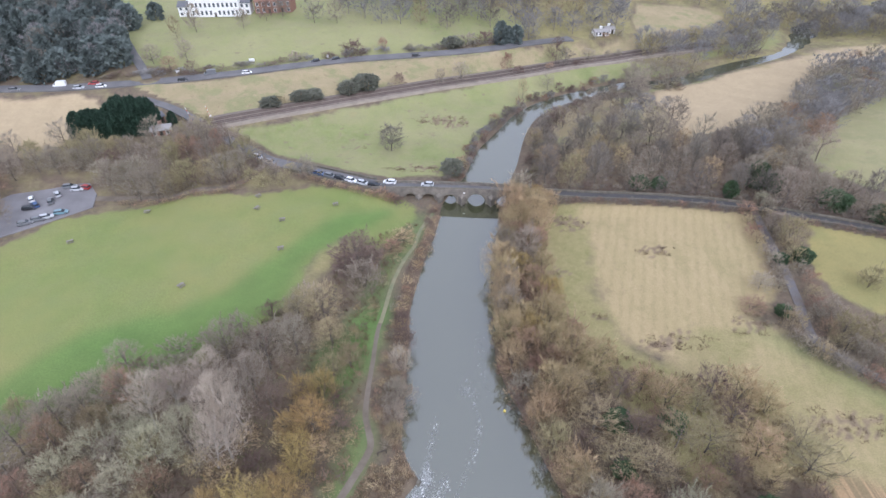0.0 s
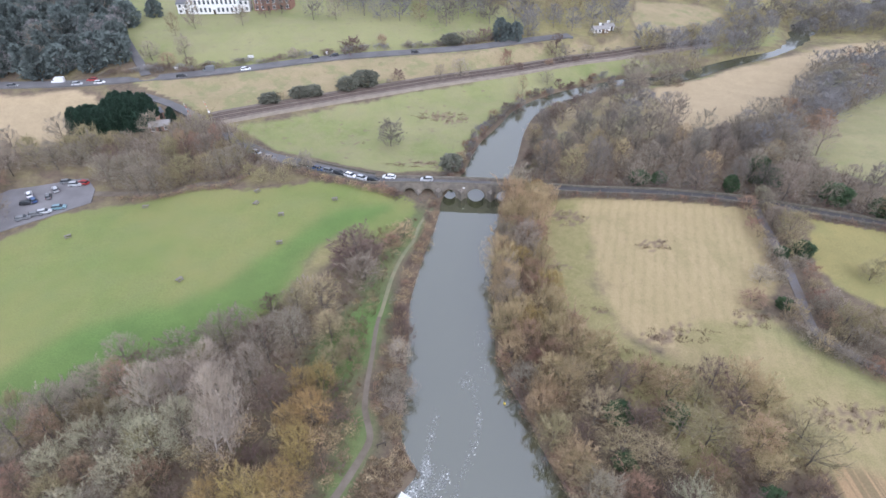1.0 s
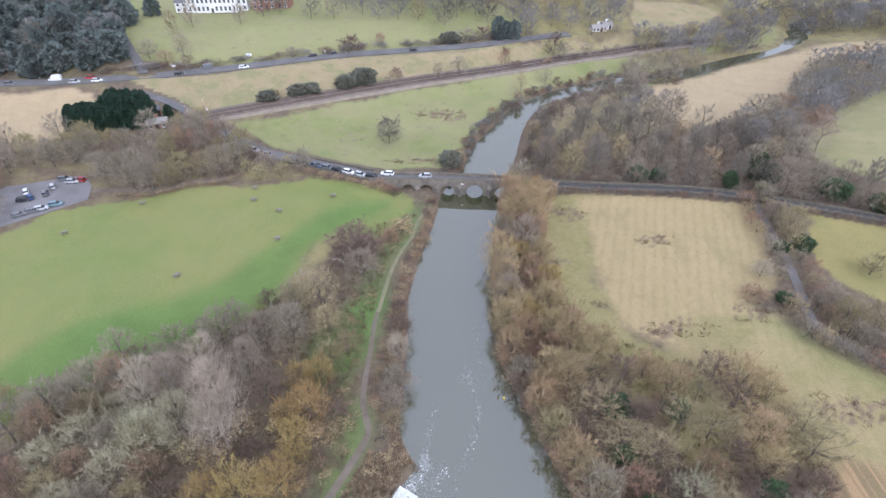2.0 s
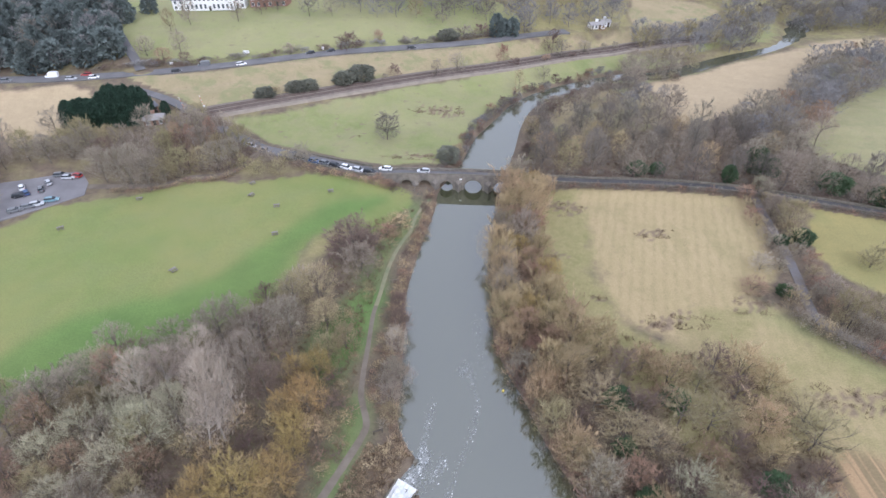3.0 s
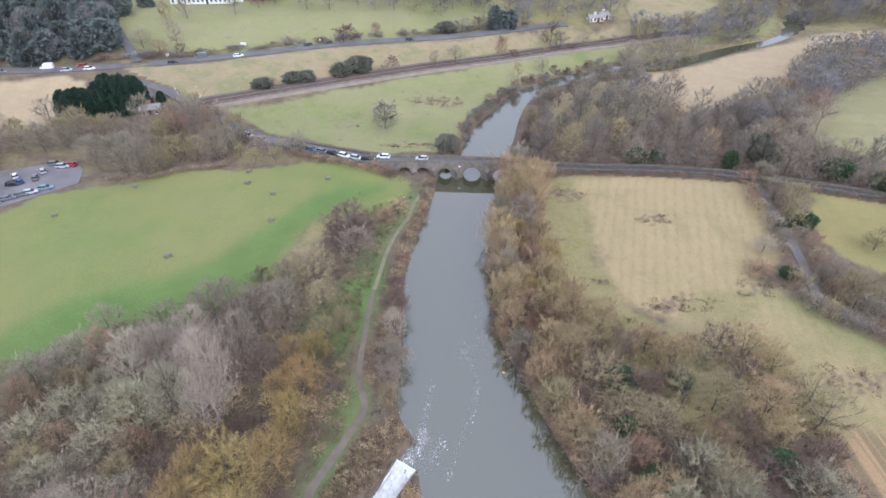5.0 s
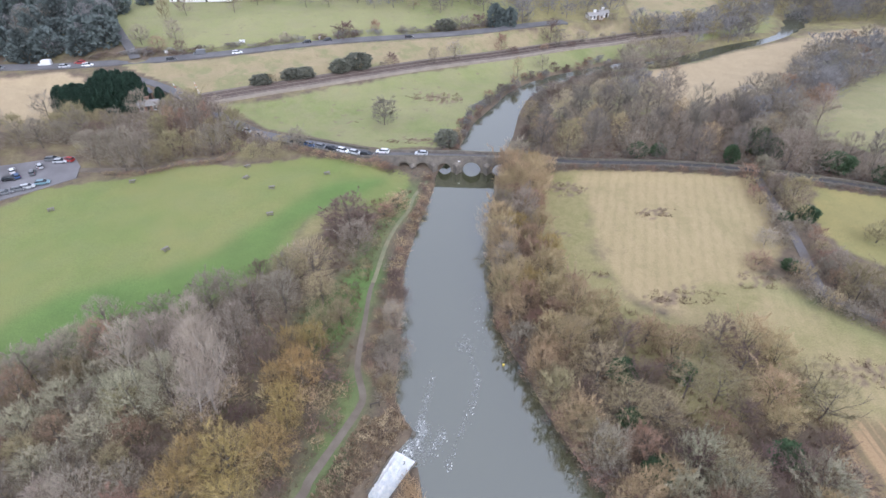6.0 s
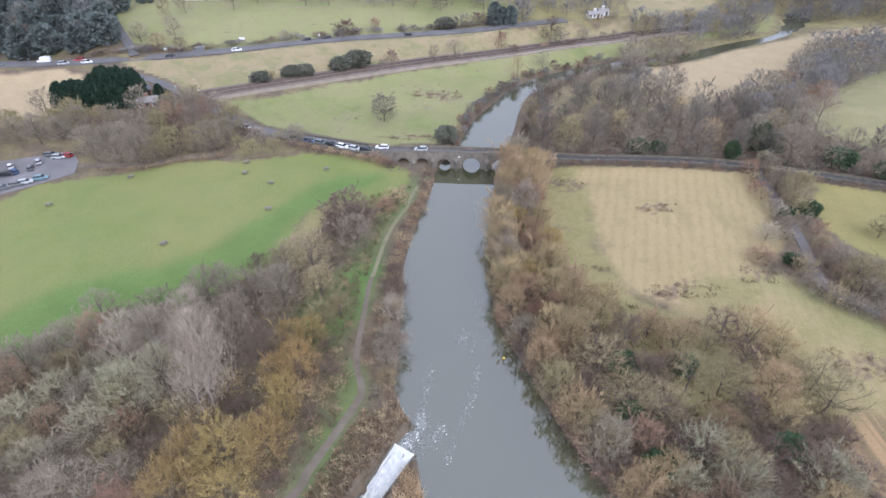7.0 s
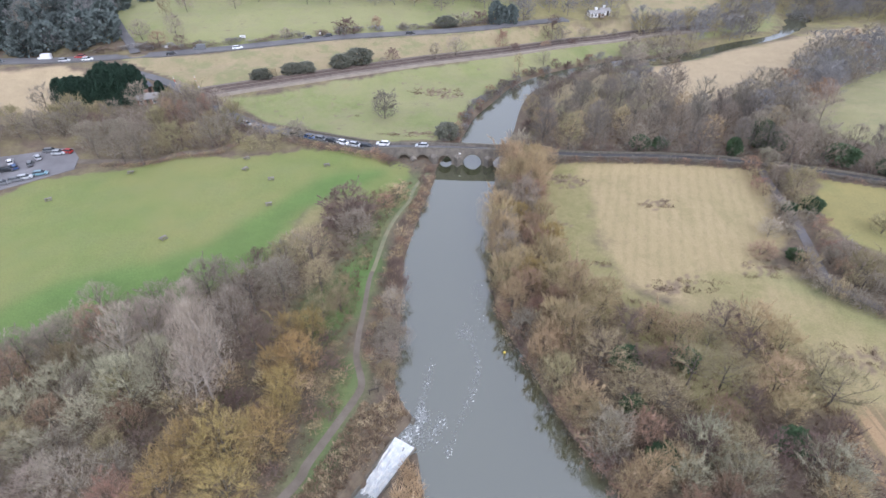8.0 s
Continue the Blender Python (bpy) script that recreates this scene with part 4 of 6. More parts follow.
SHAPES = {
    "spreading": dict(h=12.0, r=5.0, limbs=14, twigs=3000, trunk=0.018, low=0.22, cone=2.0, rise=0.8, subs=4, up=0.55, twig_len=1.5, twig_w=0.062),
    "upright": dict(h=17.0, r=4.2, limbs=22, twigs=5000, trunk=0.010, low=0.20, cone=1.2, rise=1.5, subs=4, up=1.3, twig_len=1.9, twig_w=0.050),
    "willow": dict(h=8.5, r=4.6, limbs=16, twigs=3500, trunk=0.013, low=0.08, cone=2.2, rise=1.0, subs=4, up=0.6, twig_len=1.7, twig_w=0.058, stems=3, lean=0.12),
    "thicket": dict(h=4.5, r=3.4, limbs=10, twigs=1000, trunk=0.014, low=0.06, cone=2.5, rise=0.8, subs=3, up=0.35, twig_len=1.2, twig_w=0.085, stems=3, lean=0.18),
    "oak": dict(h=10.0, r=5.0, limbs=18, twigs=3000, trunk=0.024, low=0.2, cone=2.2, rise=0.7, subs=5, up=0.3, twig_len=1.3, twig_w=0.11),
    "low_scrub": dict(far=True, h=2.5, r=2.2, limbs=5, twigs=330, trunk=0.012, low=0.05, cone=2.5, rise=0.8, subs=2, up=0.5, twig_len=0.95, twig_w=0.095, stems=2, lean=0.18),
    "distant": dict(far=True, h=12.0, r=5.2, limbs=8, twigs=1250, trunk=0.014, low=0.2, cone=2.0, rise=0.7, subs=3, up=0.35, twig_len=1.9, twig_w=0.15),
    "distant_thicket": dict(far=True, h=5.0, r=4.0, limbs=6, twigs=620, trunk=0.016, low=0.05, cone=2.4, rise=0.6, subs=3, up=0.3, twig_len=1.5, twig_w=0.19, stems=2, lean=0.15),
}
GROWN = {}


def sliver_mesh(name, V, F, mat):
    me = bpy.data.meshes.new(name)
    me.from_pydata(V, [], F)
    me.materials.append(mat)
    return me


def tree_meshes(shape, seed, twig, bark):
    key = (shape, seed, twig, bark)
    if key not in GROWN:
        raw = (shape, seed)
        if raw not in GROWN:
            GROWN[raw] = grow(seed * 31 + len(shape), shape)
        wood, V, F = GROWN[raw]
        GROWN[key] = (wood.mesh("trunk", BARK_PALE if bark else BARK), sliver_mesh("crown", V, F, TWIG[twig]))
    return GROWN[key]


WORDS = {"grey": "grey-brown", "pale": "pale pinkish-grey", "buff": "buff-brown", "orange": "golden-brown", "olive": "olive-grey", "purple": "dark purple-brown",
         "dark": "dark grey", "rust": "rusty brown", "lichen": "pale lichen-grey"}
tree_rng = random.Random(5)


def tree(xy, shape, twig, height, width, pale=False, place="", group=""):
    """A leafless tree or shrub with a trunk and a crown of twigs."""
    s = SHAPES[shape]
    seed = tree_rng.randint(0, 2)
    low = shape in ("thicket", "distant_thicket", "low_scrub")
    name = "shrub" if low else ("willow" if shape == "willow" else "tree")
    kz, kx = height / s["h"], width / (2 * s["r"])
    root = thing(name, (xy[0], xy[1], ground_height(*xy) - 0.05), tree_rng.uniform(0, 6.28),
                 f"leafless {WORDS[twig]} {'bushy shrub' if low else 'willow tree' if shape == 'willow' else 'winter tree'} {place or 'in the valley'}",
                 "shrub" if low else "tree", group, size=(kx, kx * tree_rng.uniform(0.9, 1.1), kz))
    if shape == "upright" and pale:
        root.rotation_euler = (radians(tree_rng.uniform(-3, 3)), radians(tree_rng.uniform(6, 13)), root.rotation_euler.z)
    wood, crown = tree_meshes(shape, seed, twig, pale)
    part("trunk", wood, None, root)
    part("crown", crown, None, root)
    return root


def scatter(poly, gap, seed):
    """Points in a polygon, no two nearer than gap."""
    rng = np.random.default_rng(seed)
    xs, ys = [p[0] for p in poly], [p[1] for p in poly]
    got = []
    tries = int((max(xs) - min(xs)) * (max(ys) - min(ys)) / gap ** 2 * 14)
    tries = min(tries, 9000)
    X, Y = rng.uniform(min(xs), max(xs), tries), rng.uniform(min(ys), max(ys), tries)
    ok = inside(X, Y, poly)
    for x, y in zip(X[ok].tolist(), Y[ok].tolist()):
        if all((x - a) ** 2 + (y - b) ** 2 > gap * gap for a, b in got):
            got.append((x, y))
    return got


def wood_of(poly, gap, seed, kinds, place, group, hv=0.2):
    """Fills an area with trees of mixed kinds: (weight, shape, twig, height, width)."""
    rng = random.Random(seed + 100)
    for p in scatter(poly, gap, seed):
        _, shape, twig, h, w = rng.choices(kinds, [k[0] for k in kinds])[0]
        f = rng.uniform(1 - hv, 1 + hv)
        tree(p, shape, twig, h * f, w * f * rng.uniform(0.9, 1.12), False, place, group)


def joined(name, items, label, category, seed):
    """Many alike trees or shrubs in one mesh: items are (xy, shape, twig, height, width)."""
    rng = random.Random(seed)
    kinds = list(dict.fromkeys(it[2] for it in items))
    V, F, mi, o = [], [], [], 0
    for p, shape, twig, h, w in items:
        s = SHAPES[shape]
        raw = (shape, rng.randint(0, 2))
        if raw not in GROWN:
            GROWN[raw] = grow(raw[1] * 31 + len(shape), shape)
        wood, tv, tf = GROWN[raw]
        a, kx, kz = rng.uniform(0, 6.28), w / (2 * s["r"]), h / s["h"]
        ca, sa = math.cos(a) * kx, math.sin(a) * kx
        z = ground_height(*p) - 0.05
        for vs, fs, m in ((wood.v, wood.f, 0), (tv, tf, kinds.index(twig) + 1)):
            q = np.array(vs)
            V.append(np.stack([p[0] + q[:, 0] * ca - q[:, 1] * sa, p[1] + q[:, 0] * sa + q[:, 1] * ca, z + q[:, 2] * kz], 1))
            F += [tuple(i + o for i in t) for t in fs]
            mi += [m] * len(fs)
            o += len(q)
    me = bpy.data.meshes.new(name)
    me.from_pydata(np.concatenate(V).tolist(), [], F)
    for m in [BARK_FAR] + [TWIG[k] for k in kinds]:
        me.materials.append(m)
    me.polygons.foreach_set("material_index", mi)
    return tagged(new(name, me), label, category, kind="stuff")


def far_wood(name, poly, gap, seed, kinds, label, hv=0.2):
    """A distant wood in one mesh: kinds are (weight, shape, twig, height, width)."""
    rng = random.Random(seed + 100)
    items = []
    for p in scatter(poly, gap, seed):
        _, shape, twig, h, w = rng.choices(kinds, [k[0] for k in kinds])[0]
        f = rng.uniform(1 - hv, 1 + hv)
        items.append((p, shape, twig, h * f, w * f))
    joined(name, items, label, "wood", seed)


def leafy_mesh(name, seed, outline, n, leaf, mat):
    """An evergreen crown: small leaf blades on the surface and inside of a lobed outline. outline(height 0..1) gives the radius."""
    rng = np.random.default_rng(seed)
    t = rng.random(n) ** 0.9
    w = rng.uniform(0, 2 * np.pi, n)
    lobes = 1 + 0.16 * np.sin(w * 3 + 5 * t + seed) + 0.12 * np.sin(w * 7 - 11 * t) + 0.08 * np.sin(t * 40 + w * 2)
    r = np.array([outline(v) for v in t]) * lobes * (0.55 + 0.5 * rng.random(n) ** 0.4)
    base = np.stack([r * np.cos(w), r * np.sin(w), t], 1)
    d = np.stack([np.cos(w), np.sin(w), rng.uniform(-0.3, 0.8, n)], 1) + rng.normal(0, 0.5, (n, 3))
    d /= np.linalg.norm(d, axis=1, keepdims=True)
    side = np.cross(d, rng.normal(0, 1, (n, 3)))
    side /= np.linalg.norm(side, axis=1, keepdims=True)
    return base, d, side, leaf * rng.uniform(0.6, 1.3, (n, 1))


LEAFY = {}


def evergreen(xy, kind, height, width, mat, words, group=""):
    key = (kind, mat.name)
    if key not in LEAFY:
        outline = {"column": lambda v: 0.5 * (1 - v ** 4) ** 0.7, "cone": lambda v: 0.5 * (1 - v) ** 0.75 * min(1, 0.35 + v * 6), "dome": lambda v: 0.5 * math.sqrt(max(0, 1 - (v * 1.9 - 0.9) ** 2)) if v > 0 else 0.3}[kind]
        n, blade = (1500, 0.092) if mat is FIR else (2600, 0.068)
        base, d, side, s = leafy_mesh(kind, 4, outline, n, blade, mat)
        V = np.stack([base - side * s * 0.5, base + side * s * 0.5, base + d * s * 1.6], 1).reshape(-1, 3)
        F = (np.arange(n)[:, None] * 3 + np.array([[0, 1, 2]])).tolist()
        g = Geo()
        g.tube([(0, 0, 0), (0.004, 0, 0.4), (0, 0.003, 0.9)], [0.022, 0.016, 0.004], 6)
        for k in range(18):
            w, z = k * 2.4, 0.1 + 0.045 * k
            g.tube([(0, 0, z), (0.32 * (1 - z) * math.cos(w), 0.32 * (1 - z) * math.sin(w), z + 0.05)], [0.006, 0.002], 4)
        LEAFY[key] = (g.mesh("trunk", BARK), sliver_mesh("crown", V.tolist(), F, mat))
    root = thing("conifer" if kind != "dome" else "evergreen_shrub", (xy[0], xy[1], ground_height(*xy) - 0.05), tree_rng.uniform(0, 6.28), words, "tree" if kind != "dome" else "shrub", group, size=(width, width, height))
    trunk, crown = LEAFY[key]
    part("trunk", trunk, None, root)
    part("crown", crown, None, root)


tree((-42.2, 64.6), "upright", "pale", 21, 10, True, "with tall pale trunk in the wood", "trees of the western wood").rotation_euler = (0, radians(14), 2.0)

# the wood on the western bank: tall pale poplars, then willows and thorn
G1 = "trees of the western wood"
for xy, tw, h, w, sh in (((-56.8, 75.5), "pale", 17, 11, "upright"), ((-51.5, 77.0), "pale", 18, 10, "upright"), ((-42.5, 72.7), "pale", 19, 11, "upright"), ((-60.3, 71.3), "pale", 16, 10, "upright"),
                         ((-49.9, 65.4), "lichen", 15, 11, "upright"), ((-55.6, 62.3), "lichen", 14, 10, "spreading"), ((-44.7, 62.9), "pale", 16, 10, "upright"), ((-41.0, 79.3), "grey", 15, 10, "upright"),
                         ((-40.4, 88.3), "grey", 14, 10, "spreading"), ((-50.0, 90.0), "grey", 14, 10, "spreading"), ((-35.1, 92.7), "grey", 12, 9, "spreading"), ((-68.3, 77.9), "rust", 12, 9, "spreading"),
                         ((-30.2, 103.3), "olive", 13, 11, "spreading"), ((-36.0, 103.3), "olive", 11, 9, "spreading"), ((-27.0, 94.6), "olive", 10, 8, "upright"), ((-36.1, 74.3), "purple", 11, 8, "spreading")):
    tree(xy, sh, tw, h, w, tw == "pale", "in the western wood", G1)
for xy, tw, h, w in (((-35.4, 52.1), "orange", 9.5, 13), ((-42.1, 51.8), "orange", 8.5, 10), ((-29.7, 55.0), "orange", 8.5, 10), ((-43.4, 45.7), "orange", 8, 11), ((-27.2, 71.8), "orange", 10, 9), ((-31.0, 69.0), "orange", 9, 7), ((-26.7, 80.3), "orange", 8, 7),
                     ((-21.8, 89.3), "olive", 6.5, 7), ((-25.2, 85.9), "olive", 7, 7), ((-28.6, 64.9), "orange", 8, 8), ((-33.8, 45.3), "orange", 7, 11), ((-28.2, 60.5), "orange", 7, 7), ((-30.2, 78.8), "orange", 8.5, 7)):
    tree(xy, "willow", tw, h, w, False, "beside the riverside path", "willows by the path")
wood_of([(-82.5, 46.1), (-96.6, 72.4), (-81.6, 77.5), (-72.3, 84.1), (-59.5, 71.2), (-52.4, 56.3), (-48.6, 42.6), (-70.5, 34.4)], 5.2, 11,
        [(3, "spreading", "grey", 10, 8), (2, "willow", "lichen", 7.5, 8), (2, "willow", "rust", 6.5, 7.5), (1, "spreading", "rust", 9, 7), (1, "willow", "olive", 7, 7), (1, "willow", "pale", 7, 7)], "in the western wood", G1)
wood_of([(-85.8, 78.7), (-75.9, 86.7), (-62.2, 95.5), (-45.7, 106.4), (-33.6, 111.9), (-33.8, 97.4), (-50.4, 88.4), (-68.4, 75.7), (-79.9, 70.1)], 5.0, 12,
        [(3, "thicket", "grey", 5.5, 7), (2, "spreading", "grey", 9, 8), (2, "thicket", "purple", 5, 6.5), (1, "willow", "rust", 6, 7)], "at the edge of the mown meadow", G1)
wood_of([(-46.5, 43.2), (-53.7, 55.5), (-49.6, 62.7), (-37.3, 70.8), (-30.3, 80.1), (-26.8, 87.0), (-20.9, 72.1), (-27.0, 54.2), (-30.7, 43.0)], 5.5, 13,
        [(2, "thicket", "buff", 3.5, 5.5), (1, "thicket", "olive", 3.5, 5), (2, "thicket", "purple", 3, 5)], "under the western wood", "thickets of the western wood")
# round trees by the path
tree((-24.0, 125.0), "oak", "purple", 11.5, 14, False, "beside the riverside path", G1)
tree((-27.2, 122.4), "oak", "purple", 8, 8, False, "beside the riverside path", G1)
tree((-20.6, 123.7), "oak", "purple", 7.5, 7, False, "beside the riverside path", G1)
tree((-21.4, 117.0), "willow", "grey", 8.5, 10.5, False, "with fanned pale stems by the path", G1)
tree((-12.4, 137.7), "thicket", "buff", 4.5, 9, False, "on the meadow's corner", G1)
tree((-15.8, 133.5), "thicket", "rust", 4, 7, False, "on the meadow's corner", G1)
for xy, tw, h, w in (((-10.0, 88.4), "pale", 8, 6), ((-9.5, 95.6), "purple", 7, 6), ((-10.0, 81.1), "grey", 6, 6), ((-8.6, 79.6), "grey", 6, 6), ((-10.2, 74.0), "grey", 5.5, 6), ((-11.6, 76.9), "grey", 5, 5), ((-10.3, 70.2), "olive", 4.5, 5), ((-10.3, 102.4), "purple", 5.5, 5)):
    tree(xy, "willow", tw, h, w, False, "overhanging the western river bank", "shrubs on the western bank")
bank_rng = random.Random(21)
near_scrub, far_scrub = [], []
for bx, by in LEFT_BANK:
    for _ in range(2):
        if 84 < by < 160:
            near_scrub.append(((bx - bank_rng.uniform(0.8, 2.8), by + bank_rng.uniform(-2.5, 2.5)), "low_scrub", bank_rng.choice(["rust", "buff", "purple", "purple"]), bank_rng.uniform(1.2, 2.4), bank_rng.uniform(2.6, 4.2)))
        elif 168 < by < 270 and bx < 90:
            far_scrub.append(((bx - bank_rng.uniform(1.0, 3.5), by + bank_rng.uniform(-3, 3)), "distant_thicket", bank_rng.choice(["rust", "purple", "dark", "dim"]), bank_rng.uniform(1.6, 3.6), bank_rng.uniform(3, 5)))
joined("bank_scrub", near_scrub, "low brown leafless scrub along the western river bank", "scrub", 1)
joined("far_bank_scrub", far_scrub, "low dark leafless scrub along the far river bank", "scrub", 2)
path_scrub = []
for bx, by in FOOTPATH:
    for _ in range(2):
        if 42 < by < 138 and bank_rng.random() < 0.5:
            path_scrub.append(((bx - bank_rng.uniform(2.4, 8.5), by + bank_rng.uniform(-2, 2)), "low_scrub", bank_rng.choice(["olive", "buff", "purple", "rust", "olive"]), bank_rng.uniform(0.7, 2.0), bank_rng.uniform(1.8, 3.8)))
        if 70 < by < 138 and bank_rng.random() < 0.6:
            path_scrub.append(((bx + bank_rng.uniform(1.9, 5.0), by + bank_rng.uniform(-2, 2)), "low_scrub", bank_rng.choice(["grey", "buff", "purple", "rust"]), bank_rng.uniform(0.7, 1.8), bank_rng.uniform(1.8, 3.2)))
joined("path_scrub", path_scrub, "low olive and brown scrub beside the riverside path", "scrub", 3)

# the eastern bank: a belt of willows, widening into a thicket
G2 = "willows on the eastern bank"
BELT = [(24.3, 162.6), (30.8, 164.4), (35.4, 156.7), (28.4, 138.5), (28.0, 117.6), (31.6, 98.5), (36.6, 89.4), (27.7, 76.6), (21.5, 76.6), (17.2, 87.6), (14.9, 100.4), (15.6, 117.6), (17.8, 138.5)]
wood_of(BELT, 4.4, 31, [(7, "willow", "buff", 9.5, 9), (1, "willow", "orange", 8, 7.5), (1, "willow", "rust", 7.5, 7.5), (2, "willow", "grey", 8.5, 8)], "on the eastern river bank", G2)
for k, xy in enumerate(((33.2, 46.5), (29.0, 53.5), (25.6, 60.0), (22.8, 66.5), (20.6, 73.5), (18.2, 81.0), (16.0, 88.5), (15.2, 97.0), (16.0, 106.0), (16.6, 115.0), (17.6, 124.5), (19.0, 134.0), (20.6, 143.0))):
    tree(xy, "willow", ("buff", "grey", "buff", "olive")[k % 4], 8.5 + 1.5 * math.sin(2.3 * k), 7.5, False, "leaning over the eastern water's edge", G2)
THICK = [(18.9, 73.3), (32.1, 85.4), (50.8, 82.9), (71.6, 77.5), (71.1, 64.3), (69.5, 54.5), (69.4, 45.1), (64.5, 36.3), (31.9, 37.2), (30.2, 46.3), (23.7, 59.6)]
wood_of(THICK, 5.3, 32, [(5, "willow", "buff", 7.5, 8.5), (3, "spreading", "olive", 8.5, 9), (2, "willow", "purple", 6.5, 7.5), (1, "willow", "rust", 5.5, 6.5), (2, "spreading", "purple", 7.5, 8)], "in the eastern riverside thicket", "trees of the eastern thicket")
for xy, h, w in (((44.2, 51.4), 9, 10), ((48.0, 45.2), 9, 10), ((39.7, 45.9), 7, 7), ((62.6, 46.0), 8, 11)):
    tree(xy, "willow", "lichen", h, w, False, "in the eastern riverside thicket", "trees of the eastern thicket")
for xy, h, w in (((37.0, 50.3), 4, 5), ((36.8, 72.7), 4.5, 5), ((48.4, 72.4), 4, 5), ((24.8, 81.3), 3.5, 4), ((35.6, 62.0), 3, 4), ((59.7, 52.7), 4, 5)):
    evergreen(xy, "dome", h, w, IVY, "dark green ivy-covered shrub in the riverside thicket", "evergreen shrubs in the thicket")
edge_rng = random.Random(22)
east_scrub, upper_trees, wall_scrub, drive_scrub = [], [], [], []
for bx, by in RIGHT_BANK:
    for _ in range(2):
        if 45 < by < 158:
            east_scrub.append(((bx + edge_rng.uniform(0.3, 2.5), by + edge_rng.uniform(-3, 3)), "low_scrub", edge_rng.choice(["rust", "buff", "purple", "grey"]), edge_rng.uniform(1.8, 3.4), edge_rng.uniform(3.5, 5.5)))
        elif 172 < by < 275 and bx < 110:
            upper_trees.append(((bx + edge_rng.uniform(3, 8), by - edge_rng.uniform(1, 6)), "distant_thicket", edge_rng.choice(["dark", "purple", "grey", "olive"]), edge_rng.uniform(1.6, 3.2), edge_rng.uniform(3.5, 5.5)))
for i, p in enumerate(ROAD_E[8:]):
    wall_scrub.append(((p[0], p[1] - 3.8), "low_scrub", ("purple", "rust", "dark")[i % 3], edge_rng.uniform(1.2, 1.9), edge_rng.uniform(3.5, 5)))
    wall_scrub.append(((p[0] + 3, p[1] - 3.9), "low_scrub", ("purple", "dark", "grey")[i % 3], edge_rng.uniform(1.0, 1.8), edge_rng.uniform(3.5, 5)))
    wall_scrub.append(((p[0], p[1] + 4.4), "low_scrub", ("purple", "grey", "dark")[i % 3], edge_rng.uniform(1.8, 3.4), edge_rng.uniform(3.5, 5)))
for i, p in enumerate(PARK_LANE[4:-2]):
    drive_scrub.append(((p[0], p[1] - 3.0), "low_scrub", ("buff", "olive", "rust")[i % 3], edge_rng.uniform(0.8, 1.8), edge_rng.uniform(3, 5)))
    drive_scrub.append(((p[0], p[1] + 3.6), "low_scrub", ("grey", "purple", "olive")[i % 3], edge_rng.uniform(2.5, 4.5), edge_rng.uniform(4, 6)))
joined("water_edge_scrub", east_scrub, "brown leafless scrub over the eastern water's edge", "scrub", 4)
joined("upper_bank_scrub", upper_trees, "dark leafless scrub on the bank above the bridge", "scrub", 5)
joined("wall_scrub", wall_scrub, "dark leafless scrub against the lane's stone walls", "scrub", 6)
joined("drive_scrub", drive_scrub, "brown leafless scrub between drive and mown meadow", "scrub", 7)
road_hedge = []
for i, p in enumerate(MAIN_ROAD[14:46]):
    for _ in range(2):
        road_hedge.append(((p[0] + edge_rng.uniform(-5, 5), p[1] + edge_rng.uniform(7, 9)), "distant_thicket", edge_rng.choice(["dim", "dark", "purple"]), edge_rng.uniform(1.2, 2.6), edge_rng.uniform(4, 8)))
joined("road_hedge", road_hedge, "low dark straggling hedge along the main road", "hedge", 8)

# hedges of the farm lane
for i, (lx, ly) in enumerate(LANE):
    if i % 2 == 0 and ly > 60:
        for side in (-3.8, 3.6):
            if side < 0 and edge_rng.random() < 0.2:
                continue
            tree((lx + side + edge_rng.uniform(-0.8, 0.8), ly + edge_rng.uniform(-1, 1) + side * 0.3), "thicket", edge_rng.choice(["grey", "olive", "rust", "grey"]), edge_rng.uniform(3.0, 5.5), edge_rng.uniform(4.5, 6.5), False, "in the hedge of the farm lane", "hedge of the farm lane")
for xy, tw, h, w in (((100.8, 132.3), "olive", 9, 9), ((98.6, 138.1), "grey", 7, 7), ((95.7, 94.3), "olive", 8, 9), ((102.1, 93.2), "olive", 7, 9), ((95.8, 101.0), "grey", 6, 7), ((83.9, 113.2), "pale", 5, 6), ((78.9, 105.9), "rust", 3, 8), ((100.8, 151.9), "lichen", 5, 5), ((112.4, 113.0), "olive", 6, 8)):
    tree(xy, "willow", tw, h, w, False, "beside the farm lane", "trees of the farm lane")
evergreen((100.6, 124.3), "dome", 4.2, 4.6, IVY, "dark green holly bush beside the farm lane", "hollies")
evergreen((94.8, 124.2), "dome", 2.8, 3.4, IVY, "dark green holly bush beside the farm lane", "hollies")
evergreen((85.6, 103.5), "dome", 2.8, 3.4, IVY, "dark green holly bush beside the farm lane", "hollies")

far_wood("riverside_trees", [(40.2, 212.5), (63.1, 234.9), (82.7, 244.1), (96.5, 239.9), (93.0, 198.3), (72.0, 195.6), (44.6, 184.3)], 8.5, 44, [(3, "distant", "grey", 9, 8), (2, "distant", "dim", 9, 8), (1, "distant_thicket", "olive", 5, 7)], "leafless grey trees on the meadow inside the river bend")

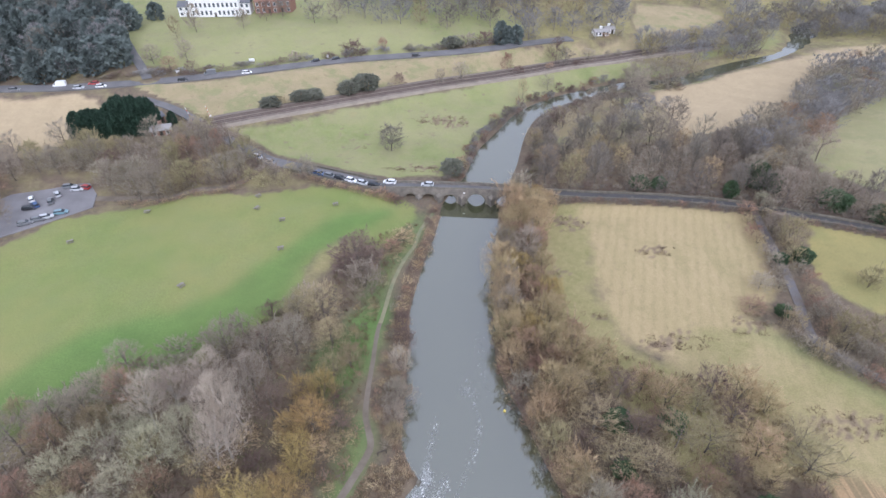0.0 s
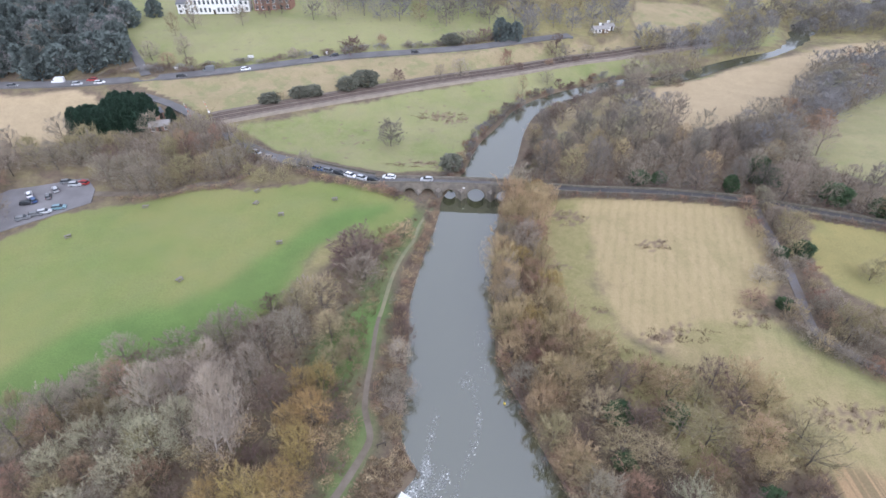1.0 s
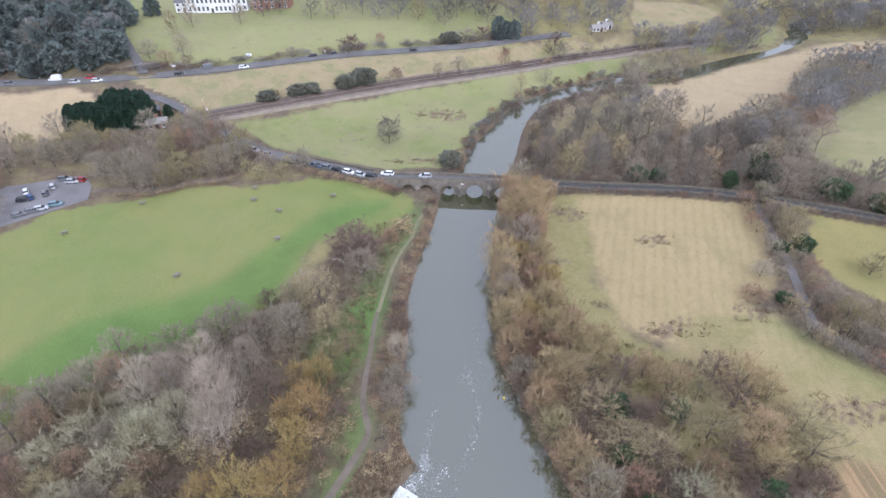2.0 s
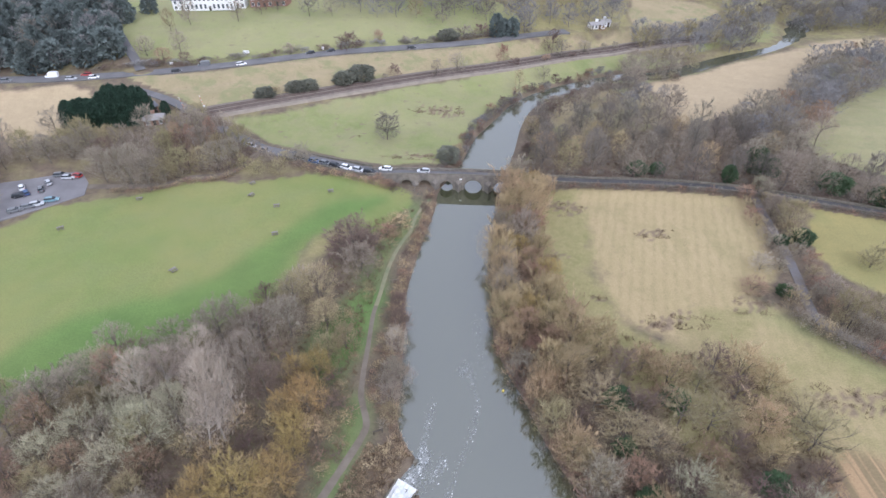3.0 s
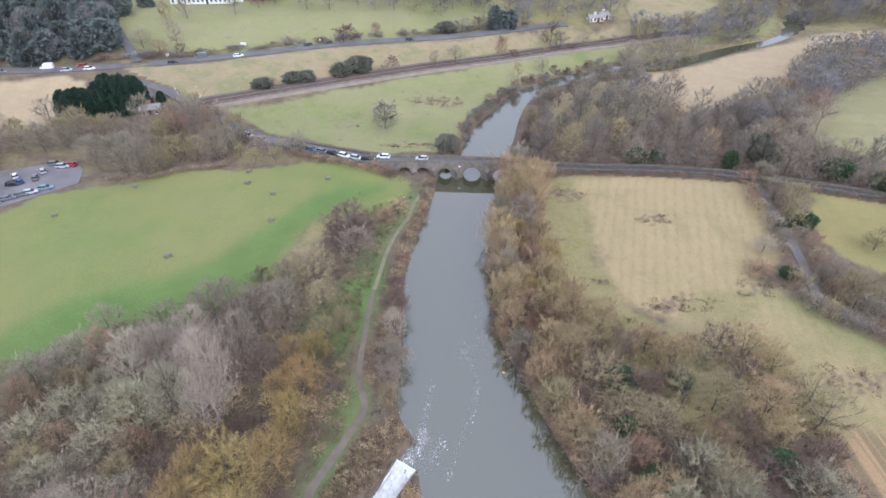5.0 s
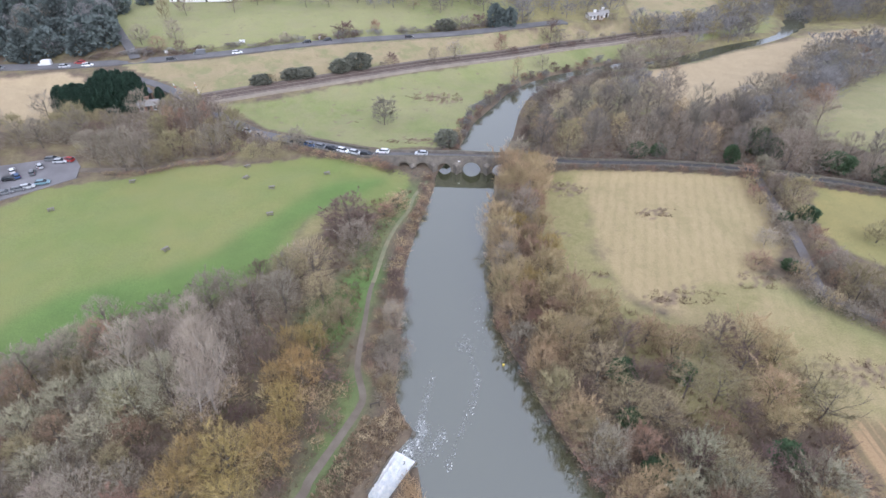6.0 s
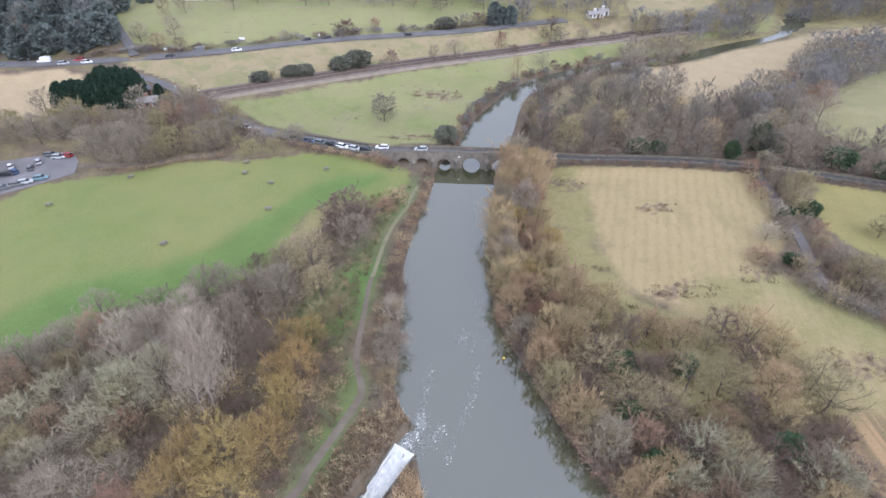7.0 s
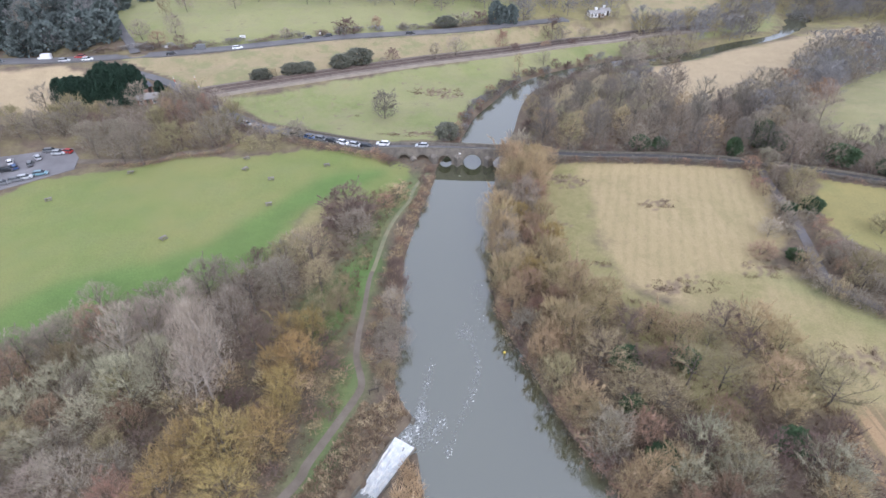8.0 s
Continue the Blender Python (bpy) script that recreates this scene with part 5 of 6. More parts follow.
# the wood beyond the eastern lane
G3 = "trees of the eastern wood"
WOOD_E = [(29.5, 168.9), (41.7, 165.9), (68.7, 160.6), (95.8, 154.6), (117.5, 144.6), (135.9, 136.0), (147.4, 144.6), (121.5, 157.6), (125.5, 184.7), (96.8, 189.1), (79.3, 199.9), (67.6, 204.5), (41.4, 184.6), (31.9, 182.1)]
wood_of(WOOD_E, 6.6, 41, [(5, "spreading", "grey", 12, 9), (3, "upright", "dark", 14, 8), (2, "spreading", "buff", 10, 8), (2, "spreading", "dark", 11, 9), (1, "spreading", "olive", 11, 8)], "in the wood beyond the lane", G3)
for xy, h, w in (((66.5, 166.0), 4.5, 6), ((72.8, 165.1), 4, 4.5), ((104.5, 164.1), 9, 6), ((93.2, 157.4), 6, 4), ((109.6, 161.6), 6, 5), ((122.7, 150.0), 6, 8), ((132.9, 142.2), 5, 7)):
    evergreen(xy, "dome", h, w, IVY, "dark green ivy-clad evergreen beside the lane", "evergreens along the lane")
for xy, tw, h, w in (((77.6, 224.8), "dark", 13, 14), ((92.1, 213.5), "grey", 13, 11), ((39.3, 206.9), "dark", 11, 9), ((34.9, 197.7), "olive", 9, 8), ((46.8, 217.8), "purple", 9, 9), ((64.2, 227.8), "grey", 7, 9), ((69.3, 215.2), "grey", 9, 9), ((57.6, 231.3), "purple", 6, 8),
                     ((39.0, 188.9), "dark", 11, 9), ((58.8, 194.0), "grey", 13, 10), ((88.7, 248.3), "grey", 10, 10), ((133.0, 179.9), "pale", 14, 10), ((110.5, 192.5), "grey", 12, 10)):
    tree(xy, "spreading", tw, h, w, False, "beside the river above the bridge", "trees above the bridge")
wood_of([(84.9, 247.5), (100.6, 261.4), (128.6, 279.0), (130.9, 289.5), (110.4, 284.2), (89.9, 271.3)], 6, 42, [(3, "distant", "grey", 10, 9), (1, "distant", "olive", 8, 8)], "on the far river bank", "trees on the far bank")
HEDGE_E = [(102.6, 187.4), (120.1, 204.1), (146.0, 225.1), (184.1, 272.6), (205.9, 286.8), (250.2, 292.7), (231.6, 265.2), (175.5, 227.1), (142.3, 197.0), (123.7, 180.3)]
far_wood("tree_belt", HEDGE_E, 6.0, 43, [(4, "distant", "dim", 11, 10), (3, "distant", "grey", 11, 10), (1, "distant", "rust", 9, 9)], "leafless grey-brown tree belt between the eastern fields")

# west of the bridge: trees round the car park and the lane
G4 = "trees round the car park"
WOOD_W = [(-162.6, 166.1), (-150.0, 170.6), (-140.7, 175.4), (-124.5, 176.4), (-113.2, 160.7), (-91.2, 160.0), (-89.5, 170.9), (-76.2, 172.5), (-71.4, 183.8), (-75.7, 194.1), (-88.7, 202.7), (-104.4, 197.7), (-113.8, 188.9), (-132.8, 190.1), (-149.5, 185.8), (-168.5, 177.0)]
wood_of(WOOD_W, 5.6, 51, [(4, "spreading", "grey", 12, 9), (3, "willow", "olive", 9, 9), (2, "spreading", "grey", 10, 8), (2, "willow", "grey", 8, 8), (1, "spreading", "purple", 9, 8)], "between car park and lane", G4)
for xy, h in (((-93.4, 186.0), 13), ((-88.4, 184.6), 12), ((-85.1, 189.4), 12)):
    tree(xy, "upright", "rust", h, 5.5, True, "with white trunk by the lane", "birches")
HEDGE_L = [(-68.6, 179.7), (-48.6, 178.5), (-45.6, 172.7), (-55.9, 169.6), (-68.2, 171.5)]
wood_of(HEDGE_L, 4.5, 52, [(3, "thicket", "grey", 5, 6.5), (2, "thicket", "olive", 4.5, 6)], "along the lane by the meadow", "hedge of the lane")
joined("lane_bank_scrub", [((p[0] + 0.6, p[1] - 6.0), "thicket", ("rust", "purple", "buff")[i % 3], 1.8, 4.0) for i, p in enumerate(ROAD_W[-34:-14])], "brown leafless scrub on the bank below the lane", "scrub", 9)
wood_of([(-158.1, 124.8), (-148.6, 144.3), (-138.0, 144.3), (-136.5, 150.5), (-150.9, 165.3), (-178.1, 150.5)], 6, 53, [(2, "spreading", "grey", 10, 9), (1, "spreading", "rust", 9, 8)], "beside the car park", G4)
screen_rng = random.Random(14)
for k in range(11):
    for row in range(2):
        t = (k + 0.5 * row) / 10.5
        tall = 10.0 if t < 0.5 else 13.0
        evergreen((-138.6 + 24.0 * t + screen_rng.uniform(-0.4, 0.4), 199.0 + 6.2 * t + 2.6 * row), "column", tall + screen_rng.uniform(-1.1, 1.3), screen_rng.uniform(5.4, 6.6), CONIFER,
                  "dark green dense conifer in a tall clipped screen", "conifer screen")
evergreen((-108.6, 211.7), "column", 6, 3.2, CONIFER, "small dark green conifer beside the cottage", "conifer screen")

# bushes on the railway, the lone oak, the trees of the park
G5 = "bushes along the railway"
for px, w, h, tw in (((-73.0, 228.5), 8, 4.5, "dark"), ((-69.0, 229.7), 6, 4, "olive"), ((-61.4, 234.0), 8, 5, "dark"), ((-56.3, 235.4), 8, 5, "dark"), ((-41.9, 242.0), 9, 6, "dark"), ((-34.6, 246.6), 11, 7, "dark"), ((-20.5, 251.8), 7, 5, "purple"), ((-24.1, 247.9), 4, 2.5, "grey"),
                     ((31.4, 275.7), 6, 8, "rust"), ((36.6, 269.8), 6, 4, "purple"), ((52.5, 277.0), 5, 3, "rust"), ((66.8, 281.7), 5, 3, "purple"), ((85.0, 294.1), 4, 4, "grey"), ((91.2, 295.4), 4, 4, "grey"), ((-70.8, 268.2), 6, 5, "grey"), ((-43.7, 276.2), 12, 7, "purple"),
                     ((-30.1, 284.4), 5, 6, "rust"), ((-16.7, 283.9), 4, 4, "grey"), ((79.5, 306.5), 6, 3.2, "grey"), ((87.0, 309.0), 5, 2.6, "rust"), ((94.0, 311.5), 6, 3.6, "grey"), ((-17.5, 161.0), 5, 2.6, "rust"), ((-14.6, 160.2), 4, 2.0, "purple"), ((-20.5, 162.0), 5, 2.4, "rust"), ((4.4, 291.0), 10, 5, "dark"), ((13.1, 293.3), 11, 6, "grey"), ((21.8, 295.5), 11, 6, "purple"), ((33.2, 231.3), 5, 5, "purple"), ((3.2, 179.4), 7, 6, "dark"), ((6.3, 182.7), 6, 5, "olive")):
    if tw == "dark":
        evergreen(px, "dome", h * 0.95, w * 0.95, GORSE, "dense dark grey-green bush beside the railway", G5)
    else:
        tree(px, "distant_thicket", tw, h, w, False, "beside the railway and roads", G5)
for xy, h, w, tw in (((-20.0, 197.0), 10, 9.5, "dark"), ((-1.2, 250.8), 8, 6, "grey"), ((8.2, 256.8), 9, 9, "grey"), ((57.0, 286.6), 13, 9, "purple"), ((60.7, 281.0), 9, 9, "dark"), ((73.4, 287.4), 7, 8, "grey"), ((36.1, 247.6), 9, 5, "olive"), ((49.1, 257.7), 8, 7, "lichen"),
                     ((-130.0, 282.3), 11, 7, "olive"), ((-123.1, 290.4), 14, 9, "grey"), ((-101.4, 297.0), 10, 8, "grey"), ((-92.6, 308.7), 12, 9, "purple"), ((-67.3, 307.2), 14, 12, "dark"), ((-55.7, 308.0), 13, 10, "grey"), ((-85.5, 314.8), 12, 9, "dark"), ((-118.3, 261.0), 10, 9, "grey"), ((-123.4, 253.0), 7, 9, "rust"), ((-132.2, 256.9), 9, 10, "grey"), ((-112.3, 249.5), 7, 7, "purple")):
    tree(xy, "oak" if xy[1] < 215 else "spreading" if h < 11 and xy[1] < 300 else "distant", tw, h, w, False, "standing alone on the grass", "parkland trees")
for xy, h, w in (((29.6, 296.2), 11, 7), ((37.5, 296.8), 9, 6), ((33.5, 298.5), 8, 6), ((-149.8, 308.2), 8, 7)):
    evergreen(xy, "column", h, w, FIR, "dark grey-green cedar on the parkland", "parkland conifers")
NW = [(-214.4, 230.4), (-190.0, 236.6), (-163.7, 241.3), (-146.6, 246.9), (-145.8, 262.2), (-157.6, 298.1), (-190.9, 323.3), (-241.8, 400.3), (-324.1, 394.2)]
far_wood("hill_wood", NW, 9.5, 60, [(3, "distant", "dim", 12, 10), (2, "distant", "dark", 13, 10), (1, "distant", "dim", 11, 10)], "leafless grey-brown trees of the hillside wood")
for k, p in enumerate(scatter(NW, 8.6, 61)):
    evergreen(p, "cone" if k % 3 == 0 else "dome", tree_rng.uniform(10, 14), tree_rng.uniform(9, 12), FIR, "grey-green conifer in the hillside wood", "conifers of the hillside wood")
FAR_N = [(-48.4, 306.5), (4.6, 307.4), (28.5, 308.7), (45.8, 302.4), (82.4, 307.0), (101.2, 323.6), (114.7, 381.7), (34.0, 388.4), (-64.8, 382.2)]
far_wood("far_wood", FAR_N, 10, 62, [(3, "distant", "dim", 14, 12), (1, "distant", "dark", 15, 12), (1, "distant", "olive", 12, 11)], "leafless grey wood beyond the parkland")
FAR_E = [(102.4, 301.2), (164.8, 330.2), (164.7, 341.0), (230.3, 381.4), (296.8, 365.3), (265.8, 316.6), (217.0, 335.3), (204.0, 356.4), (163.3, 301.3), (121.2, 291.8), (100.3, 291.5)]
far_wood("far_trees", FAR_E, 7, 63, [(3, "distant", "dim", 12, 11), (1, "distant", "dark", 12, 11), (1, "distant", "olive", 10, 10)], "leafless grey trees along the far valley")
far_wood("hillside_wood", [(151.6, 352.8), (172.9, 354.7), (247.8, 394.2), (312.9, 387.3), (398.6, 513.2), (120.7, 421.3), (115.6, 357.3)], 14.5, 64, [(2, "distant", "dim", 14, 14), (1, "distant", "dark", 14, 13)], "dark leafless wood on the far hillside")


# ---- undergrowth ----
BARRIER = (-12.4, 66.0)


def tufts(name, poly, n, height, width, mat, label, category, seed, clump=5, keep=None, spread=0.45):
    """Blades of dead or living growth over an area, in clumps, as one mesh."""
    rng = np.random.default_rng(seed)
    xs, ys = [p[0] for p in poly], [p[1] for p in poly]
    cx, cy = rng.uniform(min(xs), max(xs), n), rng.uniform(min(ys), max(ys), n)
    ok = inside(cx, cy, poly)
    ok &= off_line(cx, cy, FOOTPATH)[0] > 1.5
    ok &= off_line(cx, cy, LANE)[0] > 1.9
    ok &= ~inside(cx, cy, CHANNEL)
    ok &= np.hypot(cx - BARRIER[0], cy - BARRIER[1]) > 2.6
    ok &= ~inside(cx, cy, RIVER)
    if keep is not None:
        ok &= keep(cx, cy)
    cx, cy = cx[ok], cy[ok]
    cz = np.array([ground_height(a, b) for a, b in zip(cx, cy)])
    hs = height * rng.uniform(0.5, 1.3, len(cx))
    c = np.repeat(np.stack([cx, cy, cz - 0.05], 1), clump, 0)
    m = len(c)
    hh = np.repeat(hs, clump) * rng.uniform(0.6, 1.2, m)
    w = rng.uniform(0, 2 * np.pi, m)
    base = c + np.stack([np.cos(w), np.sin(w), 0 * w], 1) * (rng.random(m) * spread)[:, None]
    d = np.stack([np.cos(w) * 0.7, np.sin(w) * 0.7, np.ones(m)], 1) + rng.normal(0, 0.35, (m, 3))
    tip = base + d * hh[:, None]
    tip[:, 2] = np.maximum(tip[:, 2], base[:, 2] + 0.1)
    a = rng.uniform(0, 2 * np.pi, m)
    side = np.stack([np.cos(a), np.sin(a), 0 * a], 1) * (width * rng.uniform(0.6, 1.3, m))[:, None]
    V = np.stack([base - side * 0.5, base + side * 0.5, tip], 1).reshape(-1, 3)
    tagged(new(name, sliver_mesh(name, V.tolist(), (np.arange(m)[:, None] * 3 + np.array([[0, 1, 2]])).tolist(), mat)), label, category, kind="stuff")


WEIR_BANK = [(-24.2, 43.2), (-20.5, 50.1), (-16.9, 57.9), (-13.6, 65.5), (-9.4, 66.8), (-6.2, 62.0), (-9.0, 56.8), (-14.6, 47.0), (-17.5, 42.0)]
ISLET = [(-5.4, 52.6), (-4.2, 51.0), (-2.9, 46.5), (-2.2, 40.3), (-8.2, 40.4), (-7.2, 46.0)]
tufts("reeds", WEIR_BANK, 2000, 0.42, 0.24, REED, "tufts of dead straw-coloured reeds by the weir", "reeds", 71, 9)
tufts("brambles", WEIR_BANK, 1100, 0.5, 0.2, BRAMBLE, "dark brown brambles among reeds by the weir", "brambles", 72, 9)
tufts("reed_clump", ISLET, 420, 1.2, 0.14, TWIG["buff"], "buff reed clump on the spit beside the weir", "reeds", 73, 9)
UNDER_W = [(-77.8, 43.7), (-88.2, 74.7), (-75.2, 82.6), (-65.1, 90.6), (-44.6, 105.9), (-34.4, 114.6), (-24.8, 137.6), (-11.6, 148.1), (-7.0, 146.5), (-14.8, 119.3), (-17.5, 105.9), (-17.7, 87.2), (-17.2, 71.9), (-20.0, 47.0), (-26.4, 43.3)]
tufts("undergrowth", UNDER_W, 5200, 0.9, 0.13, BRAMBLE, "brown brambles and dead stalks under the western trees", "undergrowth", 74, 8)
tufts("rough_grass", UNDER_W, 4200, 0.55, 0.12, SEDGE, "rough green and straw grass under the western trees", "grass", 75, 8)
UNDER_E = [(18.7, 82.3), (14.0, 105.9), (19.8, 146.6), (27.9, 163.2), (35.9, 159.0), (29.1, 124.3), (34.9, 99.9), (46.5, 90.6), (72.0, 77.4), (72.6, 55.4), (68.3, 37.1), (33.2, 38.3), (23.6, 58.7)]
tufts("thicket_floor", UNDER_E, 5200, 1.0, 0.14, BRAMBLE, "brown brambles under the eastern thicket", "undergrowth", 76, 8)
tufts("thicket_stalks", UNDER_E, 1300, 1.1, 0.13, REED, "dead straw stalks under the eastern thicket", "undergrowth", 77, 7)
WOOD_FLOOR = [(28.1, 165.0), (69.5, 162.5), (119.0, 146.7), (137.8, 138.2), (136.7, 166.2), (127.8, 186.9), (80.0, 199.7), (47.6, 200.1), (32.2, 182.4)]
tufts("wood_floor_growth", WOOD_FLOOR, 3500, 0.8, 0.18, BRAMBLE, "brown brambles under the wood by the lane", "undergrowth", 78, 7, keep=lambda x, y: off_line(x, y, BRIDGE_ROAD)[0] > 3.6)
patch_rng = np.random.default_rng(9)
for k, ((px_, py_), ra, rb) in enumerate(PATCHES):
    ring = [(px_ + ra * math.cos(a) * (1 + 0.25 * math.sin(3 * a + k)), py_ + rb * math.sin(a) * (1 + 0.25 * math.cos(2 * a + k))) for a in np.linspace(0, 6.28, 17)[:-1]]
    tufts("dead_weeds", ring, int(16 * ra * rb), 0.38, 0.12, BRAMBLE, "patch of dark dead weeds in the field", "weeds", 200 + k, 6, keep=lambda x, y, c=k: np.sin(x * 1.1 + c) + np.sin(y * 1.7 + x * 0.4) > 0.1)
tufts("bank_reeds", LEFT_BANK[21:52] + [(x - 3.2, y) for x, y in LEFT_BANK[21:52]][::-1], 2600, 0.9, 0.12, REED, "dead reeds along the western water's edge", "reeds", 79, 6)


# ---- weir, foam, buoy, barrier ----
def build_weir():
    a, b = Vector((-6.4, 55.6, 0)), Vector((-11.6, 47.4, 0))
    turn = math.atan2(b.y - a.y, b.x - a.x)
    root = thing("weir", (a.x, a.y, 0), turn, "concrete weir chute with white rushing water", "weir", kind="structure")
    run, length = (b - a).length, (b - a).length + 9
    half = lambda u: float(np.interp(u, [0, run], [2.1, 1.8]))
    fall = lambda u: 0.12 - 0.17 * u
    rng = np.random.default_rng(17)

    def sheet(u0, u1, nu, nv, level, rough):
        """Broken water between the side walls, drawn out along its run."""
        g = Geo()
        vs = []
        lanes = rng.normal(0, 0.07, nv + 1)
        for i in range(nu + 1):
            u = u0 + (u1 - u0) * i / nu
            lanes = lanes * 0.86 + rng.normal(0, 0.05, nv + 1)
            for j in range(nv + 1):
                v = half(u) * (2 * j / nv - 1)
                step = 0.05 * math.sin(u * 3.1 + 1.7 * math.sin(v * 2.1) + 2.0 * math.sin(u * 0.7))
                vs.append((u, v, level(u) + rough * (step + lanes[j] + rng.normal(0, 0.03)) * (0.3 if u < 0.6 else 1)))
        g.add(vs, [(i * (nv + 1) + j, (i + 1) * (nv + 1) + j, (i + 1) * (nv + 1) + j + 1, i * (nv + 1) + j + 1) for i in range(nu) for j in range(nv)])
        return g

    part("white_water", sheet(-0.5, run + 0.8, 70, 26, fall, 1.0), FOAM, root, "foaming white water on the chute")
    part("pool", sheet(run + 0.2, length, 40, 20, lambda u: fall(run) - 0.02, 0.5), FOAM_THIN, root, "churned grey water below the chute")
    bed = Geo()
    bed.prism([(-0.8, -0.5), (11, -2.2), (length, -2.2), (length, -3.2), (-0.8, -3.2)], 1, -2.3, 2.3)
    part("chute", bed, CONCRETE, root)
    for side in (-1, 1):
        wall = Geo()
        for u0, u1 in ((-0.6, run), (run, length)):
            y0, y1 = side * (half(u0) + 0.02), side * (half(u1) + 0.02)
            w = side * 0.32
            top0, top1 = (0.3, -0.5) if u0 < 0 else (-0.5, -0.6)
            vs = [(u0, y0, -3.2), (u1, y1, -3.2), (u1, y1 + w, -3.2), (u0, y0 + w, -3.2), (u0, y0, top0), (u1, y1, top1), (u1, y1 + w, top1), (u0, y0 + w, top0)]
            wall.add(vs, [(3, 2, 1, 0), (4, 5, 6, 7), (0, 1, 5, 4), (1, 2, 6, 5), (2, 3, 7, 6), (3, 0, 4, 7)])
        part("side_wall", wall, STONE_DARK, root, "dark stained side wall")
    sill = Geo()
    sill.prism([(-0.9, -0.26), (-0.2, -0.26), (0.1, -0.5), (-1.2, -0.5)], 1, -2.1, 2.1)
    part("sill", sill, CONCRETE, root, "submerged concrete sill")
    post = Geo()
    post.box((-4.9, -1.3, 0.35), (1.0, 0.8, 1.0), 0.3, 0.8)
    part("headwall", post, STONE_DARK, root, "small ruined headwall block")


build_weir()


def build_foam():
    g, thin = Geo(), Geo()
    rng = random.Random(33)

    def blob(geo, x, y, r, z, way):
        """A ragged fleck, drawn out along the flow."""
        m = rng.randint(5, 8)
        ca, sa = math.cos(way), math.sin(way)
        pts = []
        for k in range(m):
            w = 2 * math.pi * k / m
            p, q = r * rng.uniform(0.8, 2.6) * math.cos(w), r * rng.uniform(0.35, 0.8) * math.sin(w)
            pts.append((x + p * ca - q * sa, y + p * sa + q * ca, z))
        geo.add(pts, [tuple(range(m))])

    trails = [([(1.2, 53.6), (3.9, 60.7), (6.3, 67.9), (7.8, 73.0), (6.6, 81.8), (4.3, 83.5)], 130, 0.7, 0.17), ([(-5.0, 57.7), (-3.9, 62.0), (-2.8, 68.0), (-1.4, 73.8)], 110, 0.9, 0.18),
              ([(-8.0, 58.9), (-4.9, 60.4), (-1.9, 62.0)], 90, 0.8, 0.2), ([(-4.8, 55.4), (-1.3, 57.7), (0.8, 60.7)], 80, 0.9, 0.2), ([(9.6, 85.2), (9.2, 92.6), (8.9, 100.8)], 50, 2.0, 0.13),
              ([(-6.6, 56.0), (-5.0, 58.2), (-3.2, 60.6), (-3.6, 63.5)], 200, 0.9, 0.22), ([(4.6, 81.8), (5.9, 85.2), (7.4, 81.7)], 45, 1.0, 0.16)]
    for line, n, spread, r in trails:
        path = smooth_line(line, 12)
        for _ in range(int(n * 2.6)):
            k = rng.randrange(len(path) - 1)
            p, q = path[k], path[k + 1]
            way = math.atan2(q[1] - p[1], q[0] - p[0]) + rng.gauss(0, 0.5)
            blob(g if rng.random() < 0.12 else thin, p[0] + rng.gauss(0, spread * 0.45), p[1] + rng.gauss(0, spread), r * rng.uniform(0.25, 0.95), 0.02 + 0.0004 * rng.randint(0, 40), way)
    tagged(new("foam", g.mesh("foam", FOAM)), "flecks of white foam drifting on the river", "foam", kind="stuff")
    tagged(new("thin_foam", thin.mesh("thin_foam", FOAM_THIN)), "thin grey foam drifting on the river", "foam", kind="stuff")


build_foam()


def build_buoy(xy):
    root = thing("buoy", (xy[0], xy[1], 0), 0, "small yellow mooring buoy floating on the river", "buoy")
    bm = bmesh.new()
    bmesh.ops.create_uvsphere(bm, u_segments=16, v_segments=10, radius=0.28)
    bmesh.ops.translate(bm, verts=bm.verts, vec=(0, 0, 0.18))
    me = bpy.data.meshes.new("float")
    bm.to_mesh(me)
    bm.free()
    me.materials.append(YELLOW)
    part("float", me, None, root)
    g = Geo()
    g.tube([(0, 0, 0.42), (0, 0, 0.56)], [0.06, 0.05], 8)
    part("eye", g, RAIL_STEEL, root, "rusty mooring eye")


build_buoy((13.6, 77.6))


def build_barrier(xy, turn):
    z = ground_height(*xy)
    root = thing("barrier", (xy[0], xy[1], z), turn, "dark wooden barrier beside the riverside path", "barrier")
    for x in (-0.85, 0.85):
        g = Geo()
        g.box((x, 0, 0.5), (0.16, 0.16, 1.2))
        part("post", g, WOOD_DARK, root)
    g = Geo()
    g.box((0, 0, 1.05), (1.95, 0.18, 0.16))
    part("rail", g, WOOD_DARK, root)


build_barrier(BARRIER, 0.35)


# ---- picnic tables ----
def picnic_table(xy, turn):
    root = thing("picnic_table", (xy[0], xy[1], ground_height(*xy)), turn, "weathered grey wooden picnic table on the mown meadow", "table", "picnic tables on the meadow")
    for k in range(5):
        g = Geo()
        g.box((0, -0.34 + 0.17 * k, 0.76), (1.9, 0.15, 0.045))
        part("plank", g, WOOD_GREY, root)
    for y in (-0.78, 0.78):
        g = Geo()
        g.box((0, y, 0.45), (1.9, 0.28, 0.045))
        part("bench", g, WOOD_GREY, root)
    for x in (-0.65, 0.65):
        for s in (-1, 1):
            g = Geo()
            g.tube([(x, s * 0.75, -0.02), (x, s * 0.28, 0.74)], [0.06, 0.06], 4)
            part("leg", g, WOOD_GREY, root)
        g = Geo()
        g.box((x, 0, 0.40), (0.06, 1.75, 0.09))
        part("crossbar", g, WOOD_GREY, root)
    return root


